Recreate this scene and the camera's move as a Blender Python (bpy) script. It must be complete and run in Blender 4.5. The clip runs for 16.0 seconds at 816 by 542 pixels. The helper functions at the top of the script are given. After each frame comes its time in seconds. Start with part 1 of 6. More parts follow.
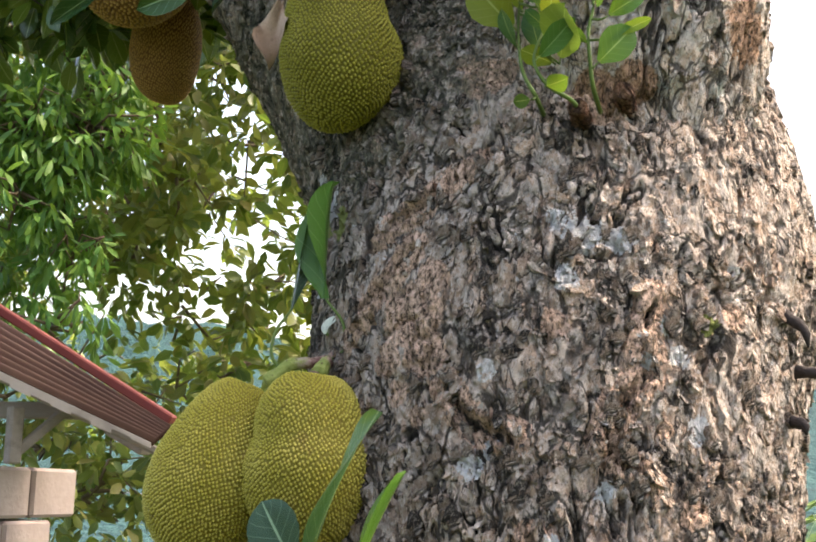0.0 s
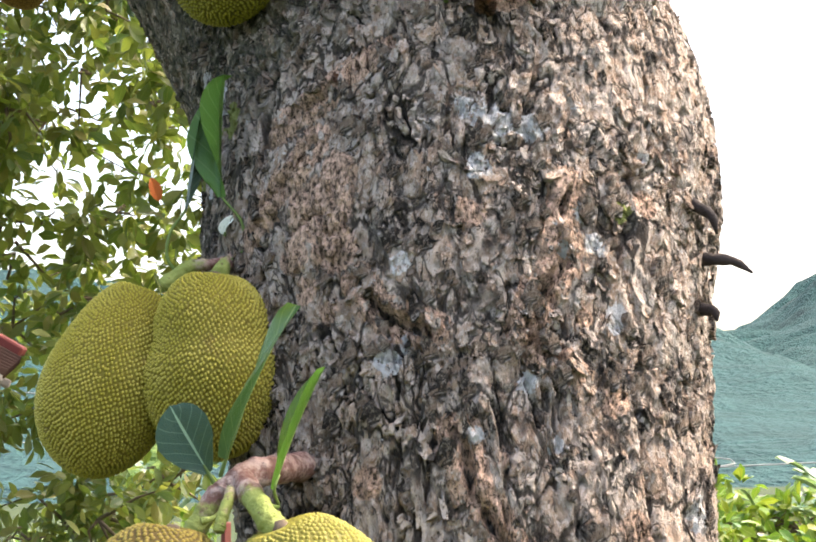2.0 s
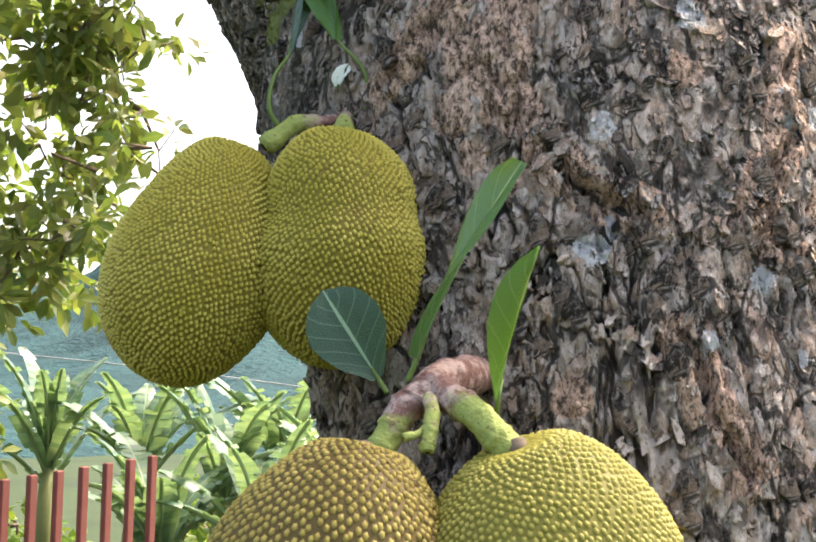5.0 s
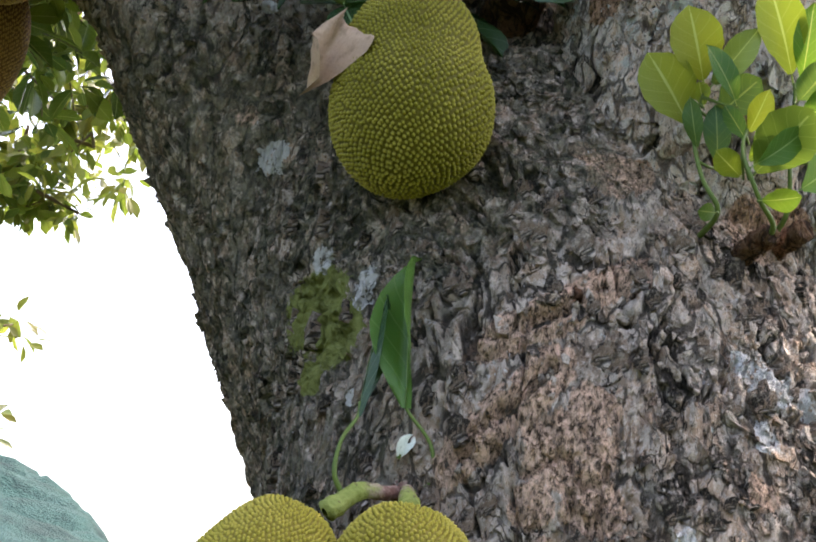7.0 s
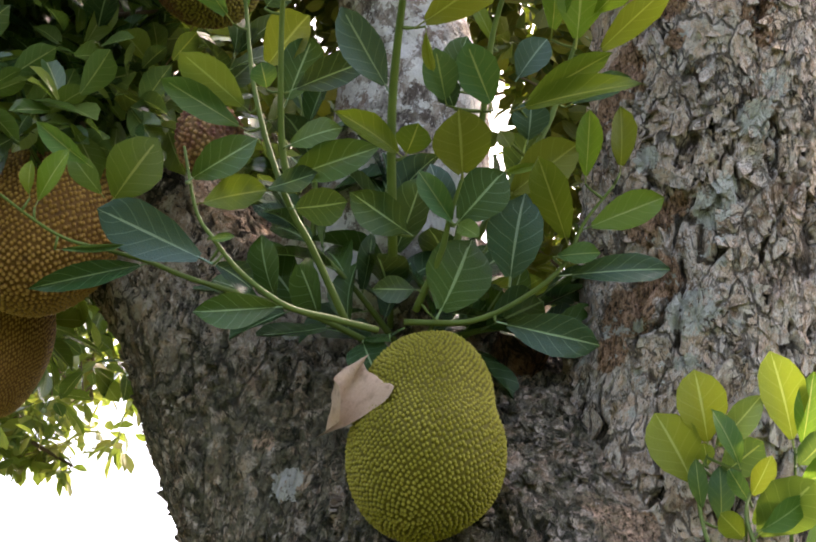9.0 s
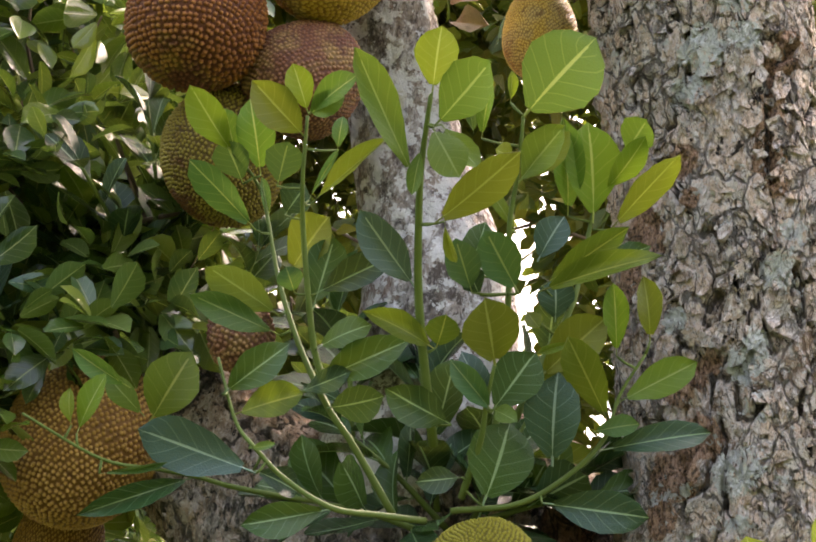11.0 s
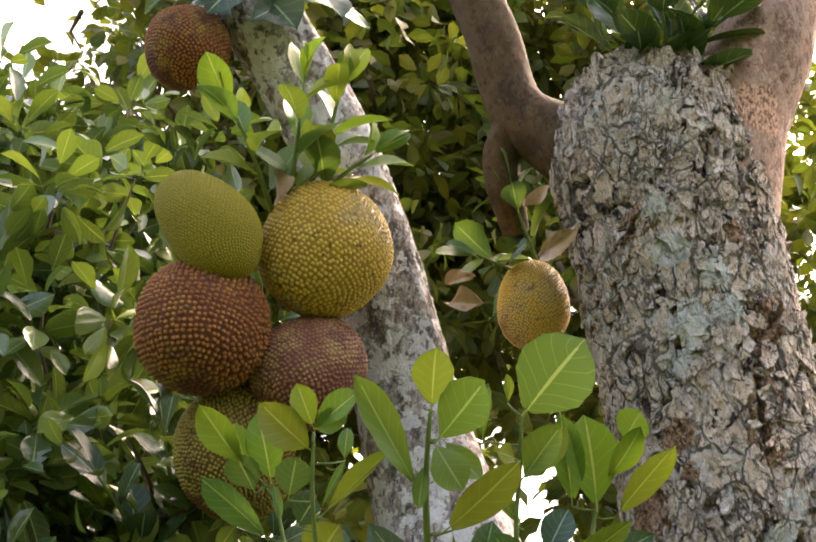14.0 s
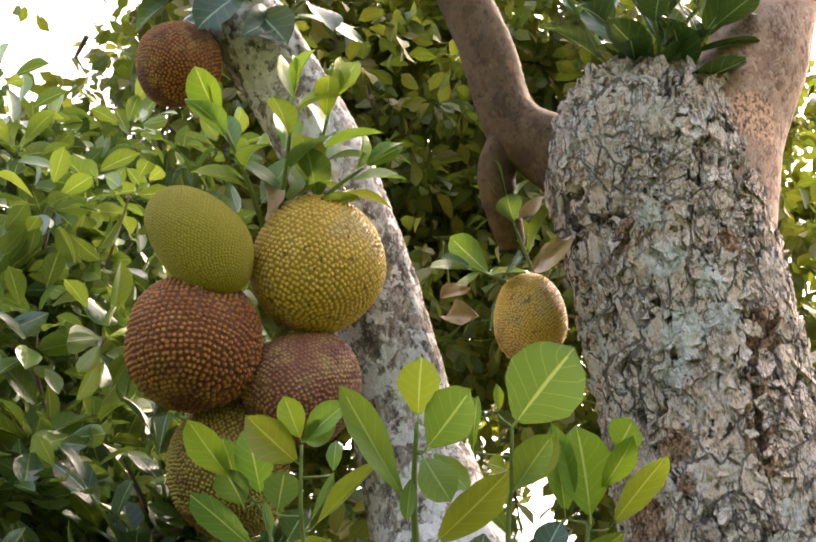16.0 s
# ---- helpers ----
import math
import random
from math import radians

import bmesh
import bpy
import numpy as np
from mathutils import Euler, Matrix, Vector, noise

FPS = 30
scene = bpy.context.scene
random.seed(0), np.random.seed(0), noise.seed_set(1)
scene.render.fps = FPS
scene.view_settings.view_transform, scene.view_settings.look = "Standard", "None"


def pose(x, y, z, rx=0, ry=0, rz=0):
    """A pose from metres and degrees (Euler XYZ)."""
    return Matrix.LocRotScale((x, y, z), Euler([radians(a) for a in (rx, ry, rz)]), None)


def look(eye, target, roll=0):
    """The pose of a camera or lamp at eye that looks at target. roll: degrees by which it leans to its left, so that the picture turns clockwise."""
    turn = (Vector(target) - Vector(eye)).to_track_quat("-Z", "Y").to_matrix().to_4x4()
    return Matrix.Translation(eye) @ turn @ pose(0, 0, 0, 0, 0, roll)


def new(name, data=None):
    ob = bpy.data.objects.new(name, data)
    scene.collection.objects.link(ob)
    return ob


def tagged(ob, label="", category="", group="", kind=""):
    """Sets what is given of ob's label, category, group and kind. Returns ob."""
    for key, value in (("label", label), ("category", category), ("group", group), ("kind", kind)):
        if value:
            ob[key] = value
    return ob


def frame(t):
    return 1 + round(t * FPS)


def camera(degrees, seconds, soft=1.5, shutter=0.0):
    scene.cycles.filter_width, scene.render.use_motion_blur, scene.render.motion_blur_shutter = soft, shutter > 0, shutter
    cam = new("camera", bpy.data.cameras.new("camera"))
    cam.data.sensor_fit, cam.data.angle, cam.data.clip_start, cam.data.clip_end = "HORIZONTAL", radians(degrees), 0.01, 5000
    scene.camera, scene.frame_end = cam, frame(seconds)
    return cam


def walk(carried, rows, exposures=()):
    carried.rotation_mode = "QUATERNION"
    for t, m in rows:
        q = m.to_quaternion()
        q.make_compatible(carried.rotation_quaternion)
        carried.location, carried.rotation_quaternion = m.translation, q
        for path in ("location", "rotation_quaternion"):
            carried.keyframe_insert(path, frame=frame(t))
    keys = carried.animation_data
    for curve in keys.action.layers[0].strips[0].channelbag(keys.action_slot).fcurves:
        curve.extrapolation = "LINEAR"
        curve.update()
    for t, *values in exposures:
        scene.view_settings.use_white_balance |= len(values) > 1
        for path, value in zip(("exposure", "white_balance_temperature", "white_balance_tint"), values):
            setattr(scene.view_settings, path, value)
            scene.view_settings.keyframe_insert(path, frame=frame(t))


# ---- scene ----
cam = camera(31.6, 16.0, soft=1.9)
PATH = [
    (0, (0.207, -2.54, 1.708), (-0.061, -0.581, 2.007), 1.9),
    (0.5, (0.141, -2.529, 1.702), (-0.022, -0.557, 1.993), 0.3),
    (1, (0.107, -2.515, 1.683), (0.042, -0.536, 1.963), -0.5),
    (1.5, (0.092, -2.488, 1.664), (0.065, -0.505, 1.924), -0.5),
    (2, (0.077, -2.461, 1.65), (0.051, -0.473, 1.868), -0.4),
    (2.5, (0.057, -2.445, 1.642), (0.013, -0.452, 1.808), -0.1),
    (3, (-0.008, -2.434, 1.616), (-0.066, -0.439, 1.741), 0.3),
    (3.2, (-0.049, -2.426, 1.62), (-0.102, -0.43, 1.738), 0.5),
    (5.3, (-0.552, -1.912, 1.557), (-0.08, 0.02, 1.766), 2.2),
    (5.5, (-0.621, -1.88, 1.548), (-0.071, 0.025, 1.812), 3.1),
    (6, (-0.698, -1.849, 1.557), (-0.069, 0.004, 1.971), 4.8),
    (6.5, (-0.756, -1.83, 1.59), (-0.123, -0.008, 2.117), 6.6),
    (7, (-0.792, -1.843, 1.629), (-0.192, -0.04, 2.252), 7.8),
    (7.5, (-0.827, -1.864, 1.661), (-0.262, -0.074, 2.35), 8.3),
    (8, (-0.85, -1.895, 1.688), (-0.31, -0.131, 2.46), 9.1),
    (8.5, (-0.862, -1.916, 1.71), (-0.329, -0.198, 2.584), 10.3),
    (9, (-0.886, -1.941, 1.732), (-0.359, -0.246, 2.654), 10.4),
    (9.2, (-0.89, -1.948, 1.74), (-0.366, -0.261, 2.678), 10.4),
    (11.3, (-0.923, -2.01, 1.815), (-0.494, -0.382, 2.893), 5.5),
    (11.5, (-0.924, -2.02, 1.822), (-0.501, -0.396, 2.911), 5.3),
    (12, (-0.931, -2.061, 1.852), (-0.522, -0.465, 2.986), 4.1),
    (12.5, (-0.939, -2.091, 1.88), (-0.539, -0.515, 3.045), 3.4),
    (13, (-0.946, -2.124, 1.899), (-0.559, -0.578, 3.106), 2.7),
    (13.5, (-0.962, -2.146, 1.906), (-0.583, -0.628, 3.151), 2.7),
    (14, (-0.962, -2.162, 1.905), (-0.594, -0.663, 3.177), 2.9),
    (14.5, (-0.977, -2.171, 1.909), (-0.615, -0.69, 3.203), 2.8),
    (15, (-0.959, -2.192, 1.923), (-0.601, -0.721, 3.231), 2.7),
    (15.5, (-0.925, -2.179, 1.912), (-0.556, -0.716, 3.225), 2.9),
    (16, (-0.909, -2.143, 1.902), (-0.572, -0.66, 3.201), 2.8),
]
walk(cam, [(t, look(eye, target, roll)) for t, eye, target, roll in PATH], exposures=[(0.0, 2.3, 7200, 12), (3.0, 2.45, 6900, 12), (6.0, 2.42, 6900, 13), (8.5, 2.5, 7400, 18), (11.5, 2.85, 7900, 23), (13.0, 2.8, 7900, 22), (15.5, 2.5, 7800, 21), (16.0, 2.9, 7800, 21)])

# ---- daylight ----
SUN_EL, SUN_AZ = radians(58), radians(60)      # azimuth from +y towards +x
world = bpy.data.worlds.new("daylight")
scene.world = world
world.use_nodes = True
wn = world.node_tree
sky = wn.nodes.new("ShaderNodeTexSky")
sky.sky_type = "NISHITA"
sky.sun_disc = False
sky.sun_elevation, sky.sun_rotation = SUN_EL, SUN_AZ
sky.air_density, sky.dust_density, sky.ozone_density = 1.0, 6.0, 1.0
wn.nodes["Background"].inputs[1].default_value = 0.15
wn.links.new(sky.outputs[0], wn.nodes["Background"].inputs[0])
sun = new("sun", bpy.data.lights.new("sun", "SUN"))
sun.data.energy, sun.data.angle, sun.data.color = 1.3, radians(12), (1.0, 0.95, 0.88)
toward = Vector((math.sin(SUN_AZ) * math.cos(SUN_EL), math.cos(SUN_AZ) * math.cos(SUN_EL), math.sin(SUN_EL)))
sun.matrix_world = look(toward * 30, (0, 0, 0))


# ---- material helpers ----
class Mat:
    """A small builder of node materials."""

    def __init__(self, name, rough=0.7):
        self.m = bpy.data.materials.new(name)
        self.m.use_nodes = True
        self.t = self.m.node_tree
        self.b = self.t.nodes["Principled BSDF"]
        self.b.inputs["Roughness"].default_value = rough
        self.b.inputs["Specular IOR Level"].default_value = 0.18
        self.co = None

    def node(self, kind, **inputs):
        n = self.t.nodes.new(kind)
        for k, v in inputs.items():
            self.put(n, k.replace("_", " "), v)
        return n

    def put(self, n, socket, v):
        s = n.inputs[socket]
        if isinstance(v, bpy.types.NodeSocket):
            self.t.links.new(v, s)
        else:
            s.default_value = v

    def coords(self, scale=(1, 1, 1), kind="Object"):
        tc = self.node("ShaderNodeTexCoord")
        mp = self.node("ShaderNodeMapping", Vector=tc.outputs[kind])
        mp.inputs["Scale"].default_value = scale
        return mp.outputs[0]

    def noise(self, vec, scale, detail=4.0, rough=0.55):
        return self.node("ShaderNodeTexNoise", Vector=vec, Scale=scale, Detail=detail, Roughness=rough).outputs["Fac"]

    def voro(self, vec, scale, feature="F1", out="Distance"):
        n = self.t.nodes.new("ShaderNodeTexVoronoi")
        n.feature = feature
        self.put(n, "Vector", vec)
        n.inputs["Scale"].default_value = scale
        return n.outputs[out]

    def bend(self, vec, scale, amount):
        """Coordinates shaken by noise."""
        n = self.node("ShaderNodeTexNoise", Vector=vec, Scale=scale, Detail=3.0, Roughness=0.6)
        off = self.t.nodes.new("ShaderNodeVectorMath")
        off.operation = "SUBTRACT"
        self.put(off, 0, n.outputs["Color"])
        off.inputs[1].default_value = (0.5, 0.5, 0.5)
        add = self.t.nodes.new("ShaderNodeVectorMath")
        add.operation = "MULTIPLY_ADD"
        self.put(add, 0, off.outputs[0])
        add.inputs[1].default_value = (amount, amount, amount)
        self.put(add, 2, vec)
        return add.outputs[0]

    def ramp(self, fac, stops):
        n = self.t.nodes.new("ShaderNodeValToRGB")
        e = n.color_ramp.elements
        while len(e) < len(stops):
            e.new(0.5)
        for el, (p, c) in zip(e, stops):
            el.position = p
            el.color = (*c, 1) if len(c) == 3 else c
        self.put(n, "Fac", fac)
        return n.outputs["Color"]

    def step(self, fac, a, b):
        n = self.node("ShaderNodeMapRange", Value=fac)
        n.interpolation_type = "SMOOTHSTEP"
        n.inputs["From Min"].default_value, n.inputs["From Max"].default_value = a, b
        return n.outputs["Result"]

    def mix(self, fac, a, b, mode="MIX"):
        n = self.t.nodes.new("ShaderNodeMix")
        n.data_type, n.blend_type = "RGBA", mode
        self.put(n, 0, fac)
        for i, v in ((6, a), (7, b)):
            self.put(n, i, (*v, 1) if isinstance(v, tuple) and len(v) == 3 else v)
        return n.outputs[2]

    def math(self, op, a, b=0.0):
        n = self.t.nodes.new("ShaderNodeMath")
        n.operation = op
        self.put(n, 0, a)
        self.put(n, 1, b)
        return n.outputs[0]

    def attr(self, name, out="Fac"):
        n = self.t.nodes.new("ShaderNodeAttribute")
        n.attribute_name = name
        return n.outputs[out]

    def rand(self):
        """A random number for each object and each loose piece."""
        a = self.node("ShaderNodeObjectInfo").outputs["Random"]
        b = self.node("ShaderNodeNewGeometry").outputs["Random Per Island"]
        return self.math("FRACT", self.math("ADD", a, b))

    def bump(self, height, strength=0.3, distance=0.01):
        n = self.node("ShaderNodeBump", Height=height)
        n.inputs["Strength"].default_value, n.inputs["Distance"].default_value = strength, distance
        self.put(self.b, "Normal", n.outputs[0])

    def color(self, c):
        self.put(self.b, "Base Color", (*c, 1) if isinstance(c, tuple) and len(c) == 3 else c)
        return self

    def rough(self, r):
        self.put(self.b, "Roughness", r)
        return self


def bark_material(name, dark, mid, light, lichen, peel, lichen_cut=0.62, moss_shade=0.0, flat=1.0, flake=False, scale=1.0, cover=0.0, cracks=0.9):
    """Bark: ragged plates in layers over dark furrows, whose colour also holds painted shade, with peeled places,
    lichen crusts and mossy stains that carry some shade too; flake: the loose scales on it.
    """
    k = Mat(name, 0.92)
    v = k.coords((1, 1, 0.55))
    o = k.coords()

    def ragged(size, rough, warp):
        n = k.node("ShaderNodeTexNoise", Vector=v, Scale=size * scale, Detail=7.0, Roughness=rough, Distortion=warp)
        return n.outputs["Fac"]

    big = k.noise(o, 4.5, 4, 0.6)
    shift = k.math("MULTIPLY", k.math("SUBTRACT", big, 0.5), 0.30)
    if flake:
        shift = k.math("ADD", shift, k.math("MULTIPLY", k.math("SUBTRACT", k.rand(), 0.5), 0.14))
    n1 = k.math("ADD", ragged(21, 0.72, 0.5), shift)
    n2 = k.math("ADD", ragged(47, 0.74, 0.4), shift)
    p1, p2 = k.step(n1, 0.455 - cover, 0.485 - cover), k.step(n2, 0.515, 0.545)
    p3 = k.step(ragged(120, 0.8, 0.3), 0.54, 0.58)
    # plates parted by thin cracks that wander and break off
    bent = k.bend(k.bend(v, 7.0, 0.11), 42.0, 0.022)
    edge, piece = k.voro(bent, 15 * scale, "DISTANCE_TO_EDGE"), k.voro(bent, 15 * scale, "F1", "Color")
    small, chip = k.voro(bent, 44 * scale, "DISTANCE_TO_EDGE"), k.voro(bent, 44 * scale, "F1", "Color")
    here = k.step(k.noise(o, 8, 3, 0.6), 0.40, 0.52)
    split = k.math("MAXIMUM", k.math("MULTIPLY", k.step(edge, 0.075, 0.02), k.math("ADD", 0.35, k.math("MULTIPLY", here, 0.65))), k.math("MULTIPLY", k.step(small, 0.09, 0.03), k.math("MULTIPLY", k.step(k.noise(o, 17, 3, 0.6), 0.45, 0.56), 0.8)))
    split = k.math("MULTIPLY", split, min(1.0, max(0.0, 1.5 * (flat - 0.35))))
    rim = k.math("MULTIPLY", k.step(edge, 0.20, 0.09), k.step(ragged(60, 0.75, 0.3), 0.47, 0.56))
    one = k.node("ShaderNodeSeparateColor", Color=piece).outputs[0]
    two = k.node("ShaderNodeSeparateColor", Color=chip).outputs[1]
    tint = k.mix(k.noise(o, 14, 4, 0.6), mid, tuple(a * b for a, b in zip(mid, (1.2, 1.1, 1.0))))
    tint = k.mix(k.math("MULTIPLY", one, 0.42), tint, tuple(0.45 * x for x in mid))
    tint = k.mix(k.math("MULTIPLY", k.step(two, 0.55, 0.95), 0.5), tint, tuple(0.6 * a + 0.4 * b for a, b in zip(mid, light)))
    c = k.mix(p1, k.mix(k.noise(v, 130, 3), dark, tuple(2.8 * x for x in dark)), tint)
    c = k.mix(k.math("MULTIPLY", p2, 0.68), c, k.mix(k.noise(v, 60, 4), light, tuple(0.5 * x for x in light)))
    c = k.mix(k.math("MULTIPLY", p3, 0.55), c, light)
    c = k.mix(k.math("MULTIPLY", rim, 0.6), c, light)
    # low layers and cracks follow the relief; their darker tone adds painted shade
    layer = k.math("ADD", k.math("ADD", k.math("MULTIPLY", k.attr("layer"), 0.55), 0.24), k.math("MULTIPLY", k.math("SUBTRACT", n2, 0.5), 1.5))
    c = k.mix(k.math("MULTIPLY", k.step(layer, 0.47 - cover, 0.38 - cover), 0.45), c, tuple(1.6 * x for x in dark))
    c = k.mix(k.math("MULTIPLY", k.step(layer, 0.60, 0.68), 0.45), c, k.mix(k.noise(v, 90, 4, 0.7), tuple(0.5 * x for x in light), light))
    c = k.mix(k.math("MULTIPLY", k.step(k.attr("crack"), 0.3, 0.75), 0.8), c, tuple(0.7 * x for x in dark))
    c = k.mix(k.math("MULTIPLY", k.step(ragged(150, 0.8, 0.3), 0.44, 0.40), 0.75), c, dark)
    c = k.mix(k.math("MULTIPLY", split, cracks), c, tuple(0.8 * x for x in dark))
    red = k.math("MULTIPLY", k.step(k.noise(o, 9, 4, 0.65), 0.575, 0.63), k.step(n2, 0.56, 0.50))
    c = k.mix(k.math("MULTIPLY", red, 0.5), c, k.mix(k.noise(v, 90, 4), peel, tuple(0.35 * x for x in peel)))
    raw = k.step(k.math("ADD", k.attr("raw"), k.math("MULTIPLY", k.math("SUBTRACT", k.noise(v, 40, 6, 0.75), 0.5), 1.3)), 0.42, 0.56)
    fibre = k.ramp(k.noise(v, 150, 5, 0.8), [(0.42, tuple(0.14 * x for x in peel)), (0.49, peel), (0.57, tuple(min(0.8, 1.45 * x + 0.06) for x in peel))])
    c = k.mix(k.math("MULTIPLY", raw, 0.9), c, fibre)
    if moss_shade:
        # mossy stain, spread over the upper trunk to paint its shade
        m = k.math("MULTIPLY", k.attr("moss_shade"), k.step(k.noise(o, 30, 6, 0.75), 0.40, 0.52))
        c = k.mix(k.math("MULTIPLY", m, moss_shade), c, k.mix(k.step(k.noise(o, 75, 4, 0.7), 0.45, 0.6), (0.035, 0.04, 0.027), (0.16, 0.155, 0.10)))
        m = k.step(k.math("ADD", k.attr("cushion"), k.math("MULTIPLY", k.math("SUBTRACT", k.noise(o, 60, 5, 0.7), 0.5), 1.2)), 0.36, 0.5)
        c = k.mix(m, c, k.mix(k.noise(o, 160, 3), (0.12, 0.14, 0.035), (0.33, 0.35, 0.11)))
    spot = k.step(k.math("ADD", k.math("MULTIPLY", k.noise(o, 27, 5, 0.7), 0.75), k.math("MULTIPLY", big, 0.28)), lichen_cut, lichen_cut + 0.02)
    spot = k.math("MAXIMUM", k.math("MULTIPLY", spot, 0.85), k.math("MULTIPLY", k.step(k.math("ADD", k.attr("lich"), k.math("MULTIPLY", k.math("SUBTRACT", k.noise(o, 55, 6, 0.75), 0.5), 2.4)), 0.5, 0.58), k.step(k.noise(v, 85, 5, 0.75), 0.40, 0.48)))
    c = k.mix(spot, c, k.mix(k.noise(o, 100, 3), lichen, tuple(0.6 * x for x in lichen)))
    k.color(c)
    h = k.math("ADD", k.math("MULTIPLY", p1, 0.9), k.math("MULTIPLY", n2, 1.6))
    h = k.math("SUBTRACT", h, k.math("MULTIPLY", split, 1.3))
    h = k.math("ADD", h, k.math("ADD", k.math("MULTIPLY", p2, 0.35), k.math("MULTIPLY", k.noise(v, 190, 5, 0.8), 0.9)))
    k.bump(h, min(1.0, 0.9 * flat + 0.1), 0.006 * flat)
    return k.m


def fruit_material(name, tip, skin, groove, blotch, blotch_cut=0.6, tipcut=0.55, tipmix=0.2, freckle=0.7, patch=None, patch_cut=0.55):
    """Jackfruit skin: pale spike tips over darker grooves, with ripe blotches, freckles and a patch of another tone."""
    k = Mat(name, 0.58)
    o = k.coords()
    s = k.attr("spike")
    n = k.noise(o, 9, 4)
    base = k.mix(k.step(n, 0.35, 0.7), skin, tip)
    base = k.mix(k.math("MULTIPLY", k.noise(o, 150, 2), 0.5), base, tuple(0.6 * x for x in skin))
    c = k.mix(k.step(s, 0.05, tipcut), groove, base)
    c = k.mix(k.math("MULTIPLY", k.step(s, 0.6, 1.0), k.math("MULTIPLY", k.step(k.noise(o, 11, 4, 0.6), 0.38, 0.6), tipmix)), c, tuple(min(0.8, 1.35 * x + 0.02) for x in tip))
    if patch:
        where = k.step(k.math("ADD", k.noise(o, 6.5, 3, 0.5), k.math("MULTIPLY", k.math("SUBTRACT", k.noise(o, 40, 4, 0.7), 0.5), 0.25)), patch_cut, patch_cut + 0.1)
        c = k.mix(where, c, k.mix(k.step(s, 0.05, 0.6), tuple(0.5 * x for x in patch), patch))
    c = k.mix(k.step(k.math("ADD", k.noise(o, 7, 5, 0.65), k.math("MULTIPLY", k.math("SUBTRACT", k.noise(o, 60, 4, 0.7), 0.5), 0.2)), blotch_cut, blotch_cut + 0.12), c, k.mix(k.step(s, 0.1, 0.8), tuple(0.55 * x for x in blotch), blotch))
    c = k.mix(k.math("MULTIPLY", k.step(k.noise(o, 48, 3), 0.64, 0.70), freckle), c, tuple(0.4 * x for x in blotch))
    k.color(c)
    k.bump(k.noise(o, 160, 3), 0.25, 0.002)
    return k.m


def leaf_material(name, colors, vein, rough=0.38, glow=0.3, gloss=0.3):
    k = Mat(name, rough)
    k.b.inputs["Specular IOR Level"].default_value = gloss
    r = k.rand()
    o = k.coords()
    c = k.ramp(r, [(i / max(1, len(colors) - 1), x) for i, x in enumerate(colors)])
    c = k.mix(k.math("MULTIPLY", k.noise(o, 30, 4), 0.5), c, k.mix(0.6, c, (0.12, 0.12, 0.02)))
    uv = k.node("ShaderNodeSeparateXYZ", Vector=k.node("ShaderNodeTexCoord").outputs["UV"])
    u, w = k.math("ABSOLUTE", k.math("SUBTRACT", uv.outputs[0], 0.5)), uv.outputs[1]
    side = k.math("FRACT", k.math("MULTIPLY", k.math("SUBTRACT", w, k.math("MULTIPLY", u, 0.55)), 6.0))
    side = k.math("MULTIPLY", k.step(k.math("ABSOLUTE", k.math("SUBTRACT", side, 0.5)), 0.07, 0.01), 0.26)
    mid = k.step(u, 0.032, 0.016)
    lines = k.math("MAXIMUM", mid, side)
    c = k.mix(k.math("MULTIPLY", lines, 0.75), c, vein)
    k.color(c)
    k.bump(k.math("SUBTRACT", k.noise(o, 60, 2), k.math("MULTIPLY", lines, 0.8)), 0.35, 0.003)
    tr = k.node("ShaderNodeBsdfTranslucent", Color=k.mix(0.35, c, (0.35, 0.5, 0.03)))
    ms = k.node("ShaderNodeMixShader", Fac=glow)
    k.t.links.new(k.b.outputs[0], ms.inputs[1])
    k.t.links.new(tr.outputs[0], ms.inputs[2])
    k.t.links.new(ms.outputs[0], k.t.nodes["Material Output"].inputs[0])
    return k.m


def plain_material(name, c1, c2, scale=12.0, rough=0.8, bump=0.2, dist=0.004, stretch=(1, 1, 1)):
    k = Mat(name, rough)
    o = k.coords(stretch)
    c = k.mix(k.noise(o, scale, 5, 0.6), c1, c2)
    c = k.mix(k.math("MULTIPLY", k.step(k.noise(o, scale * 0.2, 4), 0.5, 0.7), 0.5), c, tuple(0.55 * x for x in c1))
    k.color(c)
    k.bump(k.noise(o, scale * 4, 5), bump, dist)
    return k.m


TRUNK_TONES = ((0.020, 0.016, 0.013), (0.44, 0.325, 0.245), (0.76, 0.65, 0.55), (0.80, 0.775, 0.74), (0.50, 0.325, 0.225))
LIMB_TONES = ((0.020, 0.015, 0.012), (0.62, 0.48, 0.37), (0.88, 0.80, 0.71), (0.74, 0.75, 0.67), (0.30, 0.165, 0.09))
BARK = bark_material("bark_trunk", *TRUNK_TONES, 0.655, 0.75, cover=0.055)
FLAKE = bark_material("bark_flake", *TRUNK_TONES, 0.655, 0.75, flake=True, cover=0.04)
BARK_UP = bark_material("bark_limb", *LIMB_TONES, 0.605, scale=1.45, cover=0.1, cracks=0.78)
